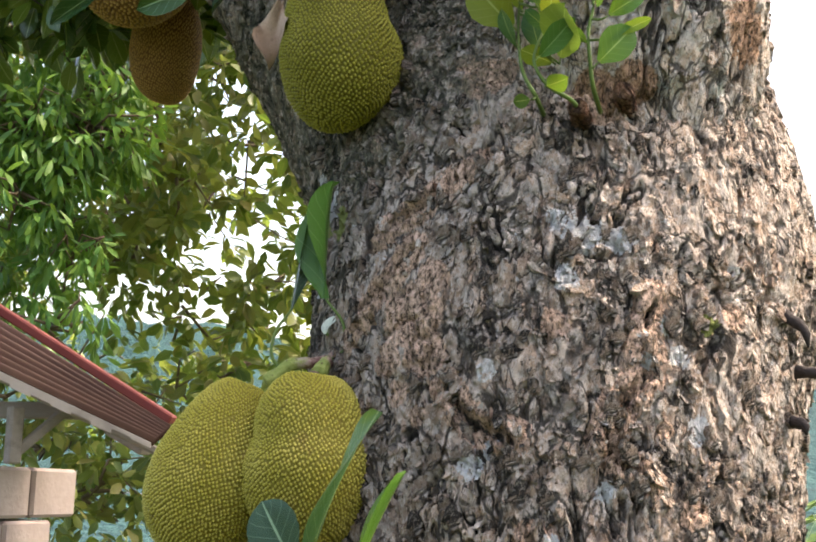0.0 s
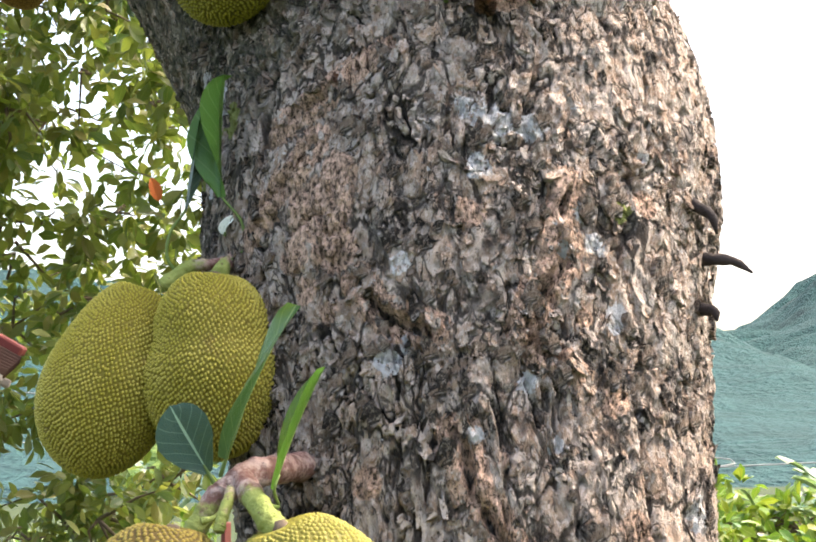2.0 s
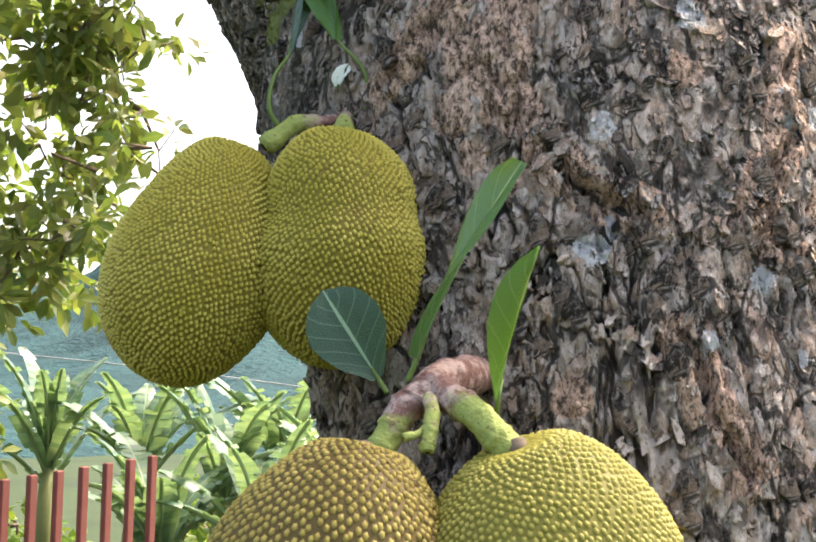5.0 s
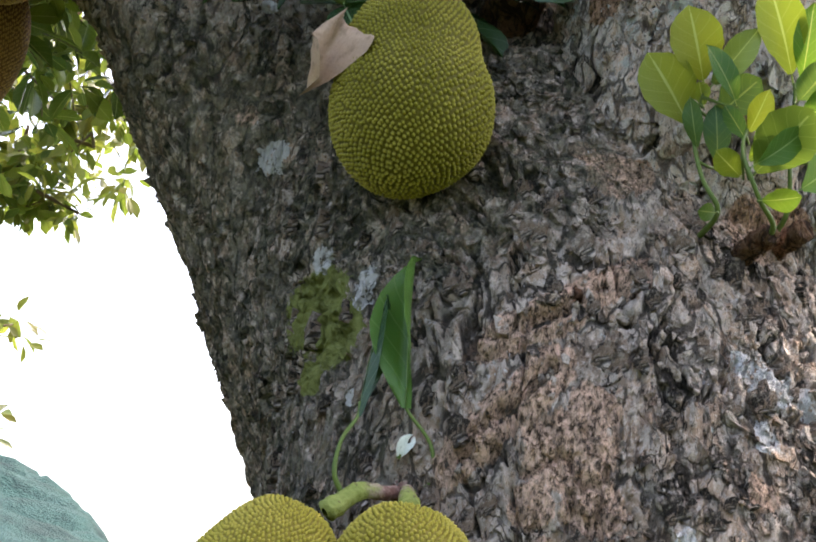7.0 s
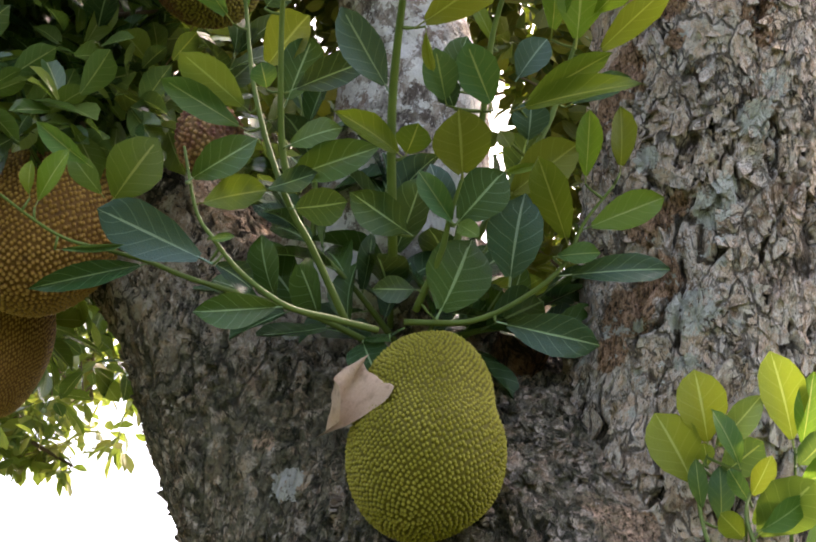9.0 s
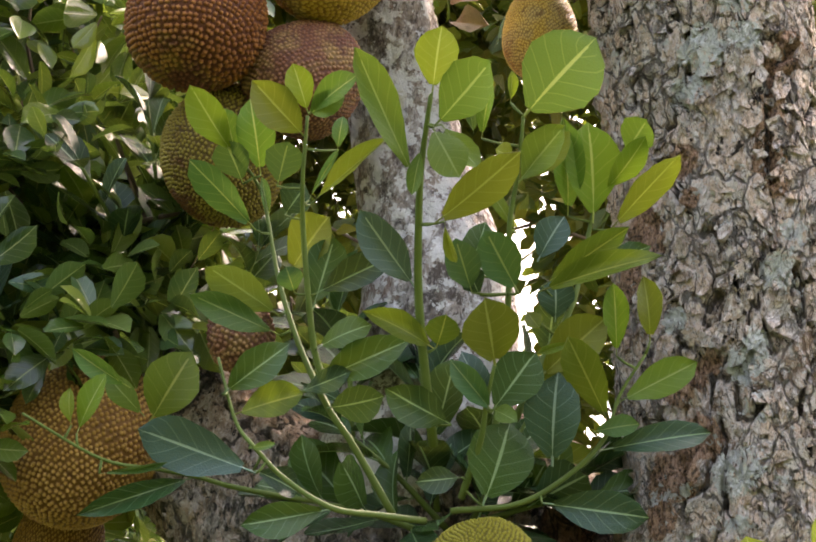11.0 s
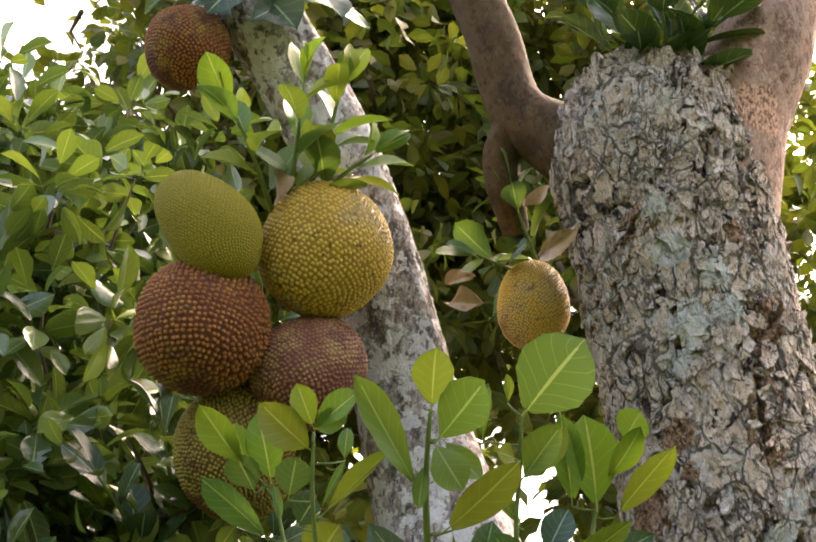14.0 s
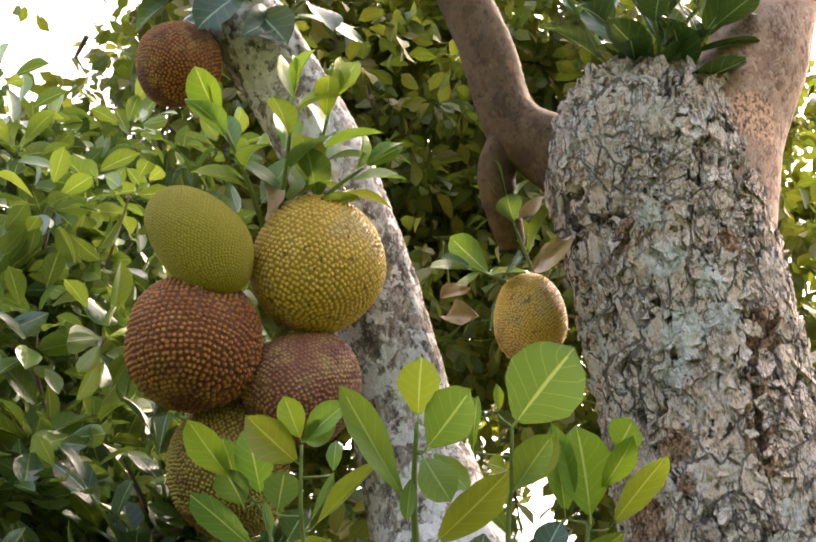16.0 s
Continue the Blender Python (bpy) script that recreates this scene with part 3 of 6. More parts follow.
def flakes(name, co, axis, crack, count, size, seed, zlow, zhigh, front=0.45, lift=0.004, tilt=0.35):
    """Loose bark scales on a limb's surface, each a ragged thin plate with raised rims, left off where the bark is raw."""
    rng = np.random.RandomState(seed)
    nv, nu = co.shape[:2]
    iv, iu = rng.randint(2, nv - 2, count), rng.randint(0, nu, count)
    p = co[iv, iu]
    out = p - axis[iv]
    out /= np.linalg.norm(out, axis=1)[:, None]
    out += rng.normal(0, 0.12, out.shape)
    out /= np.linalg.norm(out, axis=1)[:, None]
    keep = (p[:, 2] > zlow) & (p[:, 2] < zhigh) & (out[:, 1] < front) & (rng.rand(count) > spots(p, RAW) * 0.55) & (crack[iv, iu] < 0.15)
    p, out = p[keep], out[keep]
    n = len(p)
    up = np.array([0, 0, 1.0]) - out * out[:, 2:3]
    up /= np.linalg.norm(up, axis=1)[:, None]
    side = np.cross(up, out)
    spin = rng.normal(0, 0.7, n)[:, None]
    up, side = up * np.cos(spin) + side * np.sin(spin), side * np.cos(spin) - up * np.sin(spin)
    m = 7
    ang = np.linspace(0, 2 * np.pi, m, endpoint=False)[None] + rng.uniform(-0.22, 0.22, (n, m))
    s = size[0] + (size[1] - size[0]) * rng.rand(n) ** 2.2
    s = s * (1 - 0.6 * spots(p, RAW))
    rad = s[:, None] * rng.uniform(0.42, 1.25, (n, m))
    a, b = np.cos(ang) * rad * 0.72, np.sin(ang) * rad * 1.4
    tx, ty = rng.normal(0, tilt, n)[:, None], rng.normal(0.12, tilt, n)[:, None]
    base = lift * rng.uniform(0.3, 2.2, n)[:, None]
    curl = rng.uniform(-0.1, 0.25, n)[:, None]
    h = np.clip(base + a * tx + b * ty + curl * (a * a + b * b) / s[:, None], 0.0012, 0.009)
    rim = p[:, None] + a[..., None] * side[:, None] + b[..., None] * up[:, None] + h[..., None] * out[:, None]
    low = rim - out[:, None] * (h[..., None] + 0.006) - (a[..., None] * side[:, None] + b[..., None] * up[:, None]) * 0.12
    mid = p + out * base
    co2 = np.concatenate([mid[:, None], rim, low], 1).reshape(-1, 3)
    k = 1 + 2 * m
    o = np.arange(n)[:, None] * k
    nxt = (np.arange(m) + 1) % m
    top = np.stack([np.zeros(m, int), 1 + np.arange(m), 1 + nxt], 1)
    skirt = np.stack([1 + m + np.arange(m), 1 + m + nxt, 1 + nxt, 1 + np.arange(m)], 1)
    faces = [tuple(f) for f in (o[:, :, None] + top[None]).reshape(-1, 3).tolist()] + [tuple(f) for f in (o[:, :, None] + skirt[None]).reshape(-1, 4).tolist()]
    me = bpy.data.meshes.new(name)
    me.from_pydata(co2.tolist(), [], faces)
    for key, val in (("moss_shade", moss_shade_field(co2)), ("lich", spots(co2, LICHEN)), ("raw", spots(co2, RAW)), ("cushion", spots(co2, CUSHION)), ("layer", np.repeat(rng.uniform(0.36, 0.64, n), k)), ("crack", np.zeros(n * k))):
        me.attributes.new(key, "FLOAT", "POINT").data.foreach_set("value", val.astype(np.float32))
    me.update()
    return me


def tube(bm, points, radii, n=7):
    """Adds a tapered round stem along points to a bmesh."""
    pts = [Vector(p) for p in points]
    rings = []
    for i, p in enumerate(pts):
        d = (pts[min(i + 1, len(pts) - 1)] - pts[max(i - 1, 0)]).normalized()
        q = d.to_track_quat("Z", "Y")
        r = radii[i] if isinstance(radii, (list, tuple)) else radii
        rings.append([bm.verts.new(p + q @ Vector((r * math.cos(a * 2 * math.pi / n), r * math.sin(a * 2 * math.pi / n), 0))) for a in range(n)])
    for a, b in zip(rings, rings[1:]):
        for i in range(n):
            bm.faces.new((a[i], a[(i + 1) % n], b[(i + 1) % n], b[i])).smooth = True
    bm.faces.new(rings[0][::-1])
    bm.faces.new(rings[-1])
    return bm


# ---- fruit ----
def fruit_mesh(name, a, b, c, spikes=1500, height=0.0045, dent=0.04, seed=0, waist=0.0, level=4, taper=0.06):
    """A jackfruit of half axes a, b, c, set with blunt six-sided spikes; its stalk end is at +z."""
    bm = bmesh.new()
    bmesh.ops.create_icosphere(bm, subdivisions=level, radius=1.0)
    p = np.array([v.co for v in bm.verts])
    tri = [[v.index for v in f.verts] for f in bm.faces]
    bm.free()
    p /= np.linalg.norm(p, axis=1)[:, None]
    rng = np.random.RandomState(seed)
    i = np.arange(spikes) + 0.5
    ph, z = np.pi * (1 + 5 ** 0.5) * i, 1 - 2 * i / spikes
    s = np.sqrt(1 - z * z)
    q = np.stack([np.cos(ph) * s, np.sin(ph) * s, z], 1)
    q += rng.normal(0, 0.45 / np.sqrt(spikes), q.shape)
    q /= np.linalg.norm(q, axis=1)[:, None]

    def skin(d):
        x, y, w = d.T
        lump = 1 + dent * (np.sin(2.1 * x + 1.7 * w + seed) * np.cos(1.9 * y - 2.3 * w + 2 * seed) + 0.6 * np.sin(3.1 * y + 2.7 * x + seed * 1.7))
        lump *= 1 - waist * np.exp(-((w - 0.25) / 0.22) ** 2)
        narrow = 1 - taper * w
        out = np.stack([x * a * narrow, y * b * narrow, w * c], 1) * lump[:, None]
        out[:, 2] -= 0.07 * c * np.exp(-((1 - w) / 0.03))
        n = np.stack([x / a, y / b, w / c], 1)
        return out, n / np.linalg.norm(n, axis=1)[:, None]

    body, _ = skin(p)
    space = 3.54 / np.sqrt(spikes)
    t1 = np.cross(q, [0.3, 0.2, 0.93])
    t1 /= np.linalg.norm(t1, axis=1)[:, None]
    t2 = np.cross(q, t1)
    rings, m = [], 5
    spin = rng.uniform(0, 1, spikes)[:, None]
    ang = (np.arange(m)[None] / m + spin) * 2 * np.pi
    grow = height * rng.uniform(0.8, 1.2, spikes) * np.clip((0.99 - q[:, 2]) / 0.06, 0.25, 1)
    for f, up in ((0.53, -0.12), (0.26, 0.72)):
        d = q[:, None] + f * space * (np.cos(ang)[..., None] * t1[:, None] + np.sin(ang)[..., None] * t2[:, None])
        d /= np.linalg.norm(d, axis=2)[..., None]
        o, n = skin(d.reshape(-1, 3))
        rings.append((o + n * np.repeat(grow * up, m)[:, None]).reshape(spikes, m, 3))
    o, n = skin(q)
    tip = (o + n * grow[:, None])[:, None]
    cones = np.concatenate([rings[0], rings[1], tip], 1).reshape(-1, 3)
    k = 2 * m + 1
    start = len(body) + np.arange(spikes)[:, None, None] * k
    nx = (np.arange(m) + 1) % m
    quads = (start + np.stack([np.arange(m), nx, m + nx, m + np.arange(m)], 1)[None]).reshape(-1, 4).tolist()
    tops = (start + np.stack([m + np.arange(m), m + nx, np.full(m, 2 * m)], 1)[None]).reshape(-1, 3).tolist()
    me = bpy.data.meshes.new(name)
    me.from_pydata(np.concatenate([body, cones]).tolist(), [], tri + quads + tops)
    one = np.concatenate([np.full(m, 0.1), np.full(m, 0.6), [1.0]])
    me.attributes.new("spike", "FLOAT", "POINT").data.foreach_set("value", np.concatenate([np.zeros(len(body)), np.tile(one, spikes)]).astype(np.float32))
    me.polygons.foreach_set("use_smooth", np.ones(len(me.polygons), bool))
    me.update()
    return me


def jackfruit(at, axes, turn, material, label, group="jackfruits on the tree", **kw):
    """One fruit with its body and, where it shows, its stalk."""
    ob = thing("jackfruit", label, "fruit", at, group)
    ob.rotation_euler = [radians(v) for v in turn]
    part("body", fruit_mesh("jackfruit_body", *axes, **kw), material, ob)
    c = axes[2]
    part("stalk", tube(bmesh.new(), [(0, 0, c * 0.86), (0.001, 0, c * 0.92), (0.002, 0.002, c * 0.95), (0.002, 0.003, c * 0.97)], [0.014, 0.012, 0.010, 0.008], 9), TWIG, ob, "short brown stalk end")
    return ob


jackfruit((-0.398, -0.280, 1.729), (0.099, 0.104, 0.146), (0, 17, 20), GREEN_FRUIT, "green spiky jackfruit hanging beside its twin on the trunk", seed=1, spikes=4600, height=0.0034, taper=0.15)
jackfruit((-0.242, -0.322, 1.748), (0.103, 0.106, 0.140), (0, 0, -10), GREEN_FRUIT, "yellowish green jackfruit with a shallow waist", seed=2, spikes=4200, height=0.0036, waist=0.10)
jackfruit((-0.286, -0.616, 1.368), (0.120, 0.115, 0.172), (0, 13, 10), SPOTTED_FRUIT, "brown-spotted ripe jackfruit low on the trunk", seed=3, spikes=3300, height=0.0026)
jackfruit((-0.066, -0.640, 1.368), (0.137, 0.13, 0.180), (0, -15, 10), YELLOW_FRUIT, "large pale yellow-green jackfruit low on the trunk", seed=4, spikes=4400, height=0.0024)
jackfruit((-0.254, -0.142, 2.472), (0.109, 0.109, 0.150), (0, -7, 0), OLIVE_FRUIT, "green jackfruit under the leafy sprouts", seed=5, spikes=4000, height=0.0036, waist=0.08, taper=0.12)
jackfruit((-0.846, -0.155, 3.621), (0.080, 0.081, 0.122), (0, -44, 0), SMOOTH_FRUIT, "young smooth green jackfruit at the top of the cluster", seed=6, spikes=3400, height=0.0018)
jackfruit((-0.622, -0.116, 3.654), (0.123, 0.123, 0.129), (20, 0, 0), FRECKLED_FRUIT, "ripe yellow jackfruit with brown freckles in the cluster", seed=7, spikes=2200, height=0.0030)
jackfruit((-0.824, -0.034, 3.484), (0.122, 0.122, 0.122), (0, -30, 0), BROWN_FRUIT, "reddish brown ripe jackfruit in the cluster", seed=8, spikes=1700, height=0.0044)
jackfruit((-0.608, 0.009, 3.457), (0.108, 0.108, 0.108), (0, 20, 0), DARK_FRUIT, "dark purple-brown jackfruit in the cluster", seed=9, spikes=2100, height=0.0030)
jackfruit((-0.711, 0.130, 3.337), (0.108, 0.108, 0.137), (0, 0, 0), SPOTTED_FRUIT, "yellow-brown jackfruit half hidden by sprouts", seed=10, spikes=2800)
jackfruit((-0.946, -0.145, 4.077), (0.085, 0.085, 0.088), (0, 0, 0), BROWN_FRUIT, "dark brown jackfruit high on the pale limb", seed=11, spikes=1800, height=0.0022)
jackfruit((-0.156, 0.029, 3.746), (0.074, 0.073, 0.104), (0, 0, 0), FRECKLED_FRUIT, "small yellow-brown jackfruit between the limbs", seed=12, spikes=2600, height=0.002)
jackfruit((-0.830, 0.430, 2.872), (0.138, 0.138, 0.160), (0, 0, 0), ORANGE_FRUIT, "orange-brown ripe jackfruit beside the trunk", seed=13, spikes=3000)
jackfruit((-0.822, 0.640, 2.73), (0.08, 0.08, 0.15), (0, 0, 0), ORANGE_FRUIT, "smooth brown jackfruit hanging behind another", seed=14, spikes=3400, height=0.0016)

# ---- the tree ----
tree = thing("jackfruit_tree", "old jackfruit tree with flaking grey-brown bark and fruit on its trunk", "tree", (0.16, -0.1, 0))


def under_tree(ob):
    ob.matrix_parent_inverse = Matrix.Translation((-0.16, 0.1, 0))
    return ob


def limb(name, keys, nu, nv, material, label="", scales=None, **kw):
    """One limb of the tree and, where scales are given, the loose bark on it."""
    me, co, axis, crack = bark_tube(name, keys, nu, nv, **kw)
    ob = under_tree(part("trunk" if name == "trunk" else "limb", me, material, tree, label))
    if scales:
        mat, count, size, zlow, zhigh, front, lift, tilt = scales
        fl = part("bark_scale", flakes(name + "_scales", co, axis, crack, count, size, 3, zlow, zhigh, front, lift, tilt), mat, ob, "loose flaking bark scales")
        tagged(fl, kind="stuff")
    return ob


limb("trunk", [(0.2, -0.25, -0.2, 0.5), (0.17, -0.24, 0.9, 0.375), (0.156, -0.198, 1.4, 0.36), (0.143, -0.121, 1.64, 0.382), (0.128, -0.021, 1.88, 0.42),
    (0.14, 0.105, 2.12, 0.452), (0.085, 0.285, 2.36, 0.468), (0.0, 0.40, 2.6, 0.40), (-0.1, 0.40, 2.8, 0.31), (-0.2, 0.40, 2.98, 0.2)], 600, 680, BARK,
    scales=(FLAKE, 16000, (0.003, 0.015), 1.15, 2.85, 0.4, 0.001, 0.12), cell=(0.042, 0.075), relief=0.0125, fissure=1.2, gather=0.5, gape=0.03, rise=1.7, gouges=(
        [(-0.164, -0.28, 2.109), (-0.126, -0.298, 2.13), (-0.077, -0.306, 2.156), (-0.027, -0.3, 2.189), (0.039, -0.289, 2.223)],
        [(-0.183, -0.291, 1.95), (-0.166, -0.303, 1.983), (-0.147, -0.313, 2.01), (-0.122, -0.325, 2.038), (-0.095, -0.331, 2.081)],
        [(0.28, -0.38, 1.996), (0.263, -0.405, 1.929), (0.273, -0.415, 1.88), (0.23, -0.439, 1.835), (0.215, -0.458, 1.78), (0.236, -0.461, 1.751), (0.268, -0.455, 1.734)],
        [(0.118, -0.5, 1.642), (0.124, -0.51, 1.605), (0.136, -0.518, 1.568), (0.153, -0.526, 1.537), (0.175, -0.535, 1.497)],
        [(-0.016, -0.42, 1.854), (0.005, -0.435, 1.819), (0.019, -0.442, 1.809), (0.056, -0.455, 1.791), (0.08, -0.461, 1.783)]))
limb("limb_right", [(0.14, 0.12, 1.9, 0.31), (0.18, 0.04, 2.2, 0.305), (0.235, -0.06, 2.5, 0.25), (0.222, -0.09, 2.77, 0.222), (0.195, -0.11, 3.05, 0.215), (0.174, -0.128, 3.2, 0.208), (0.124, -0.155, 3.496, 0.202),
    (0.059, -0.203, 3.779, 0.198), (0.019, -0.234, 3.951, 0.208), (0.02, -0.25, 4.06, 0.19), (0.03, -0.25, 4.14, 0.11)], 360, 500, BARK_UP, "grey lichen-covered upright limb",
    scales=(FLAKE_UP, 10000, (0.003, 0.026), 2.3, 4.3, 0.4, 0.0012, 0.14), cell=(0.06, 0.11), relief=0.013, seed=4, fissure=1.2, gather=0.5, gape=0.032, rise=1.0, gouges=([(-0.088, -0.311, 3.68), (-0.067, -0.339, 3.701), (-0.018, -0.372, 3.713)], [(0.175, -0.355, 3.523), (0.114, -0.353, 3.44), (0.125, -0.328, 3.234)]))
limb("limb_pale", [(-0.10, 0.48, 2.5, 0.24), (-0.21, 0.43, 2.8, 0.22), (-0.262, 0.25, 2.95, 0.17), (-0.268, 0.173, 3.149, 0.144), (-0.365, 0.148, 3.464, 0.108), (-0.51, 0.019, 3.787, 0.09), (-0.645, -0.09, 3.995, 0.084),
    (-0.81, -0.165, 4.184, 0.08), (-0.99, -0.22, 4.435, 0.07)], 130, 320, BARK_PALE, "pale whitish leaning limb", cell=(0.04, 0.05), relief=0.005, seed=8, fissure=0.8)
limb("limb_side", [(0.10, 0.28, 2.0, 0.34), (-0.115, 0.36, 2.36, 0.30), (-0.32, 0.42, 2.62, 0.235), (-0.50, 0.46, 2.84, 0.18), (-0.68, 0.54, 3.02, 0.14), (-0.80, 0.60, 3.15, 0.07)], 200, 240, BARK,
    scales=(FLAKE, 4000, (0.0025, 0.014), 2.1, 3.1, 0.4, 0.0014, 0.12), cell=(0.05, 0.075), relief=0.013, seed=13)
limb("limb_smooth", [(0.058, -0.17, 3.569, 0.124), (0.091, -0.224, 3.799, 0.156), (0.133, -0.291, 3.991, 0.134), (0.221, -0.381, 4.229, 0.1), (0.339, -0.423, 4.611, 0.085)], 100, 140, BARK_PINK, "smooth pinkish brown limb", cell=(0.09, 0.2), relief=0.003, seed=17, fissure=0.4)
limb("limb_shaded", [(-0.06, -0.225, 3.934, 0.11), (-0.141, -0.167, 4.025, 0.085), (-0.236, -0.116, 4.149, 0.064), (-0.298, -0.13, 4.34, 0.06), (-0.351, -0.133, 4.498, 0.058), (-0.434, -0.179, 4.698, 0.055)], 70, 120, BARK_SHADE_TONED, "shaded brown limb", cell=(0.06, 0.12), relief=0.002, seed=19, fissure=0.4)
limb("limb_stub", [(-0.231, -0.12, 4.123, 0.05), (-0.256, -0.069, 4.04, 0.04), (-0.234, -0.035, 3.971, 0.036), (-0.194, 0.022, 3.928, 0.03)], 40, 60, BARK_SHADE_TONED, "short shaded branch between the limbs", cell=(0.05, 0.08), relief=0.003, seed=23, fissure=0.4)

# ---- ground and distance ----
# the blue-green haze of distance is mixed into the forest colour
FOREST = plain_material("forest_haze_tint", (0.002, 0.016, 0.019), (0.04, 0.105, 0.098), 0.45, 0.95, 0.8, 1.2)
GROUND = plain_material("ground_grass", (0.018, 0.036, 0.010), (0.045, 0.058, 0.018), 1.5, 0.9, 0.4, 0.03)


def ground():
    n = 61
    g = np.linspace(-1, 1, n)
    g = np.sign(g) * (np.abs(g) ** 3) * 900
    X, Y = np.meshgrid(g, g)
    Z = 0.05 * np.sin(X * 0.7) * np.cos(Y * 0.6) * (np.hypot(X, Y) < 40)
    me = grid_mesh("ground", np.stack([X, Y, Z], -1), n, n, closed=False)
    tagged(part("ground", me, GROUND), "grassy ground under the trees", "ground", kind="structure")


def hill():
    nu, nv = 320, 130
    u, v = np.meshgrid(np.linspace(-340, 380, nu), np.linspace(0, 1, nv))
    ridge = 9 + 28 * np.exp(-((u - 13) / 20) ** 4) + 80 * (1 / (1 + np.exp(-(u - 100) / 18))) + 22 * np.exp(-((u + 90) / 75) ** 2)
    ridge = ridge + 3.0 * vnoise(u / 9, v * 0 + 3, 2) + 1.5 * vnoise(u / 3, v * 0, 5)
    Z = ridge * np.sin(v * np.pi / 2) ** 1.9 + 0.6 - 4 * np.exp(-v * 60)
    Z = Z + (0.3 + v) * (3.4 * (vnoise(u / 9, v * 26, 3) - 0.5) + 2.6 * (vnoise(u / 4.6, v * 55, 4) - 0.5))
    Y = 15 + 285 * v ** 0.8 + 8 * v * vnoise(u / 30, v * 4, 8)
    me = grid_mesh("hill", np.stack([u, Y, Z], -1), nu, nv, closed=False)
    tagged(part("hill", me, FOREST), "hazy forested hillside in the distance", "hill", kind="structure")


ground()
hill()


# ---- leaves ----
def leaf_rows(rows, half, width=0.5, fold=0.12, droop=0.25, wave=0.02, seed=0, petiole=0.12):
    """Points, faces and uv of an obovate leaf one unit long; it starts at the origin and runs along +y with its face to +z."""
    rng = np.random.RandomState(seed)
    cols = 2 * half + 1
    co, uv, faces = [], [], []
    for i in range(rows + 1):
        t = i / rows
        w = width * 0.5 * (math.sin(math.pi * min(1, t ** 1.3 * 0.985 + 0.015)) ** 0.6)
        y = petiole + (1 - petiole) * t
        for j in range(cols):
            s = (j - half) / half
            z = fold * abs(s) * w * 2 - droop * t * t + wave * math.sin(5 * t + 2.2 * s + seed) * abs(s)
            co.append((s * w * (1 + 0.05 * rng.uniform(-1, 1)), y - 0.05 * droop * t, z))
            uv.append((0.5 + 0.5 * s, t))
    for i in range(rows):
        for j in range(cols - 1):
            a = i * cols + j
            faces.append((a, a + 1, a + 1 + cols, a + cols))
    if petiole > 0:
        k = len(co)
        for y in (0.0, petiole + 0.02):
            for dx, dz in ((-0.012, 0), (0.012, 0), (0, -0.018)):
                co.append((dx, y, dz))
                uv.append((0.5, 0.02))
        faces += [(k, k + 1, k + 4, k + 3), (k + 1, k + 2, k + 5, k + 4), (k + 2, k, k + 3, k + 5)]
    return np.array(co), faces, np.array(uv)


def leaf_mesh(name, *args, **kw):
    co, faces, uv = leaf_rows(*args, **kw)
    return fill_mesh(name, co, faces, uv)


def fill_mesh(name, co, faces, uv):
    me = bpy.data.meshes.new(name)
    me.from_pydata(np.asarray(co).tolist(), [], [tuple(f) for f in faces])
    layer = me.uv_layers.new(name="UVMap")
    idx = np.empty(len(me.loops), np.int32)
    me.loops.foreach_get("vertex_index", idx)
    layer.data.foreach_set("uv", np.asarray(uv)[idx].astype(np.float32).ravel())
    me.polygons.foreach_set("use_smooth", np.ones(len(me.polygons), bool))
    me.update()
    return me


def leaf_set(material, seed):
    """Six shapes of leaf in one material, shared by all leaves of a kind."""
    out = []
    for i, (w, fold, droop) in enumerate([(0.55, 0.14, 0.14), (0.6, 0.08, 0.24), (0.5, 0.25, 0.08), (0.56, 0.1, -0.08), (0.64, 0.15, 0.18), (0.46, 0.35, 0.3)]):
        me = leaf_mesh("leaf", 9, 2, w, fold, droop, 0.035, seed + i)
        me.materials.append(material)
        out.append(me)
    return out


DARK_LEAVES, YOUNG_LEAVES, MIX_LEAVES = leaf_set(LEAF_DARK, 10), leaf_set(LEAF_YOUNG, 20), leaf_set(LEAF_MIX, 30)
TONES = {"d": DARK_LEAVES, "m": MIX_LEAVES, "y": YOUNG_LEAVES, "o": leaf_set(LEAF_OLIVE, 40), "b": leaf_set(LEAF_BLUE, 50), "f": leaf_set(LEAF_FRESH, 60)}


def leaf_turn(direction, face):
    """The turn that lays +y along direction and +z as near to face as it can."""
    y = Vector(direction).normalized()
    z = Vector(face) - y * Vector(face).dot(y)
    z = z.normalized() if z.length > 1e-4 else y.orthogonal().normalized()
    x = y.cross(z)
    return Matrix((x, y, z)).transposed()


def place_leaf(mesh, parent, at, direction, face, size, label=""):
    ob = new("leaf", mesh)
    ob.parent = parent
    m = leaf_turn(direction, face).to_4x4() @ Matrix.Diagonal((size, size, size, 1))
    m.translation = Vector(at) - (parent_place(parent))
    ob.matrix_local = m
    return tagged(ob, label)


def parent_place(ob):
    v = Vector((0, 0, 0))
    while ob:
        v += ob.location
        ob = ob.parent
    return v


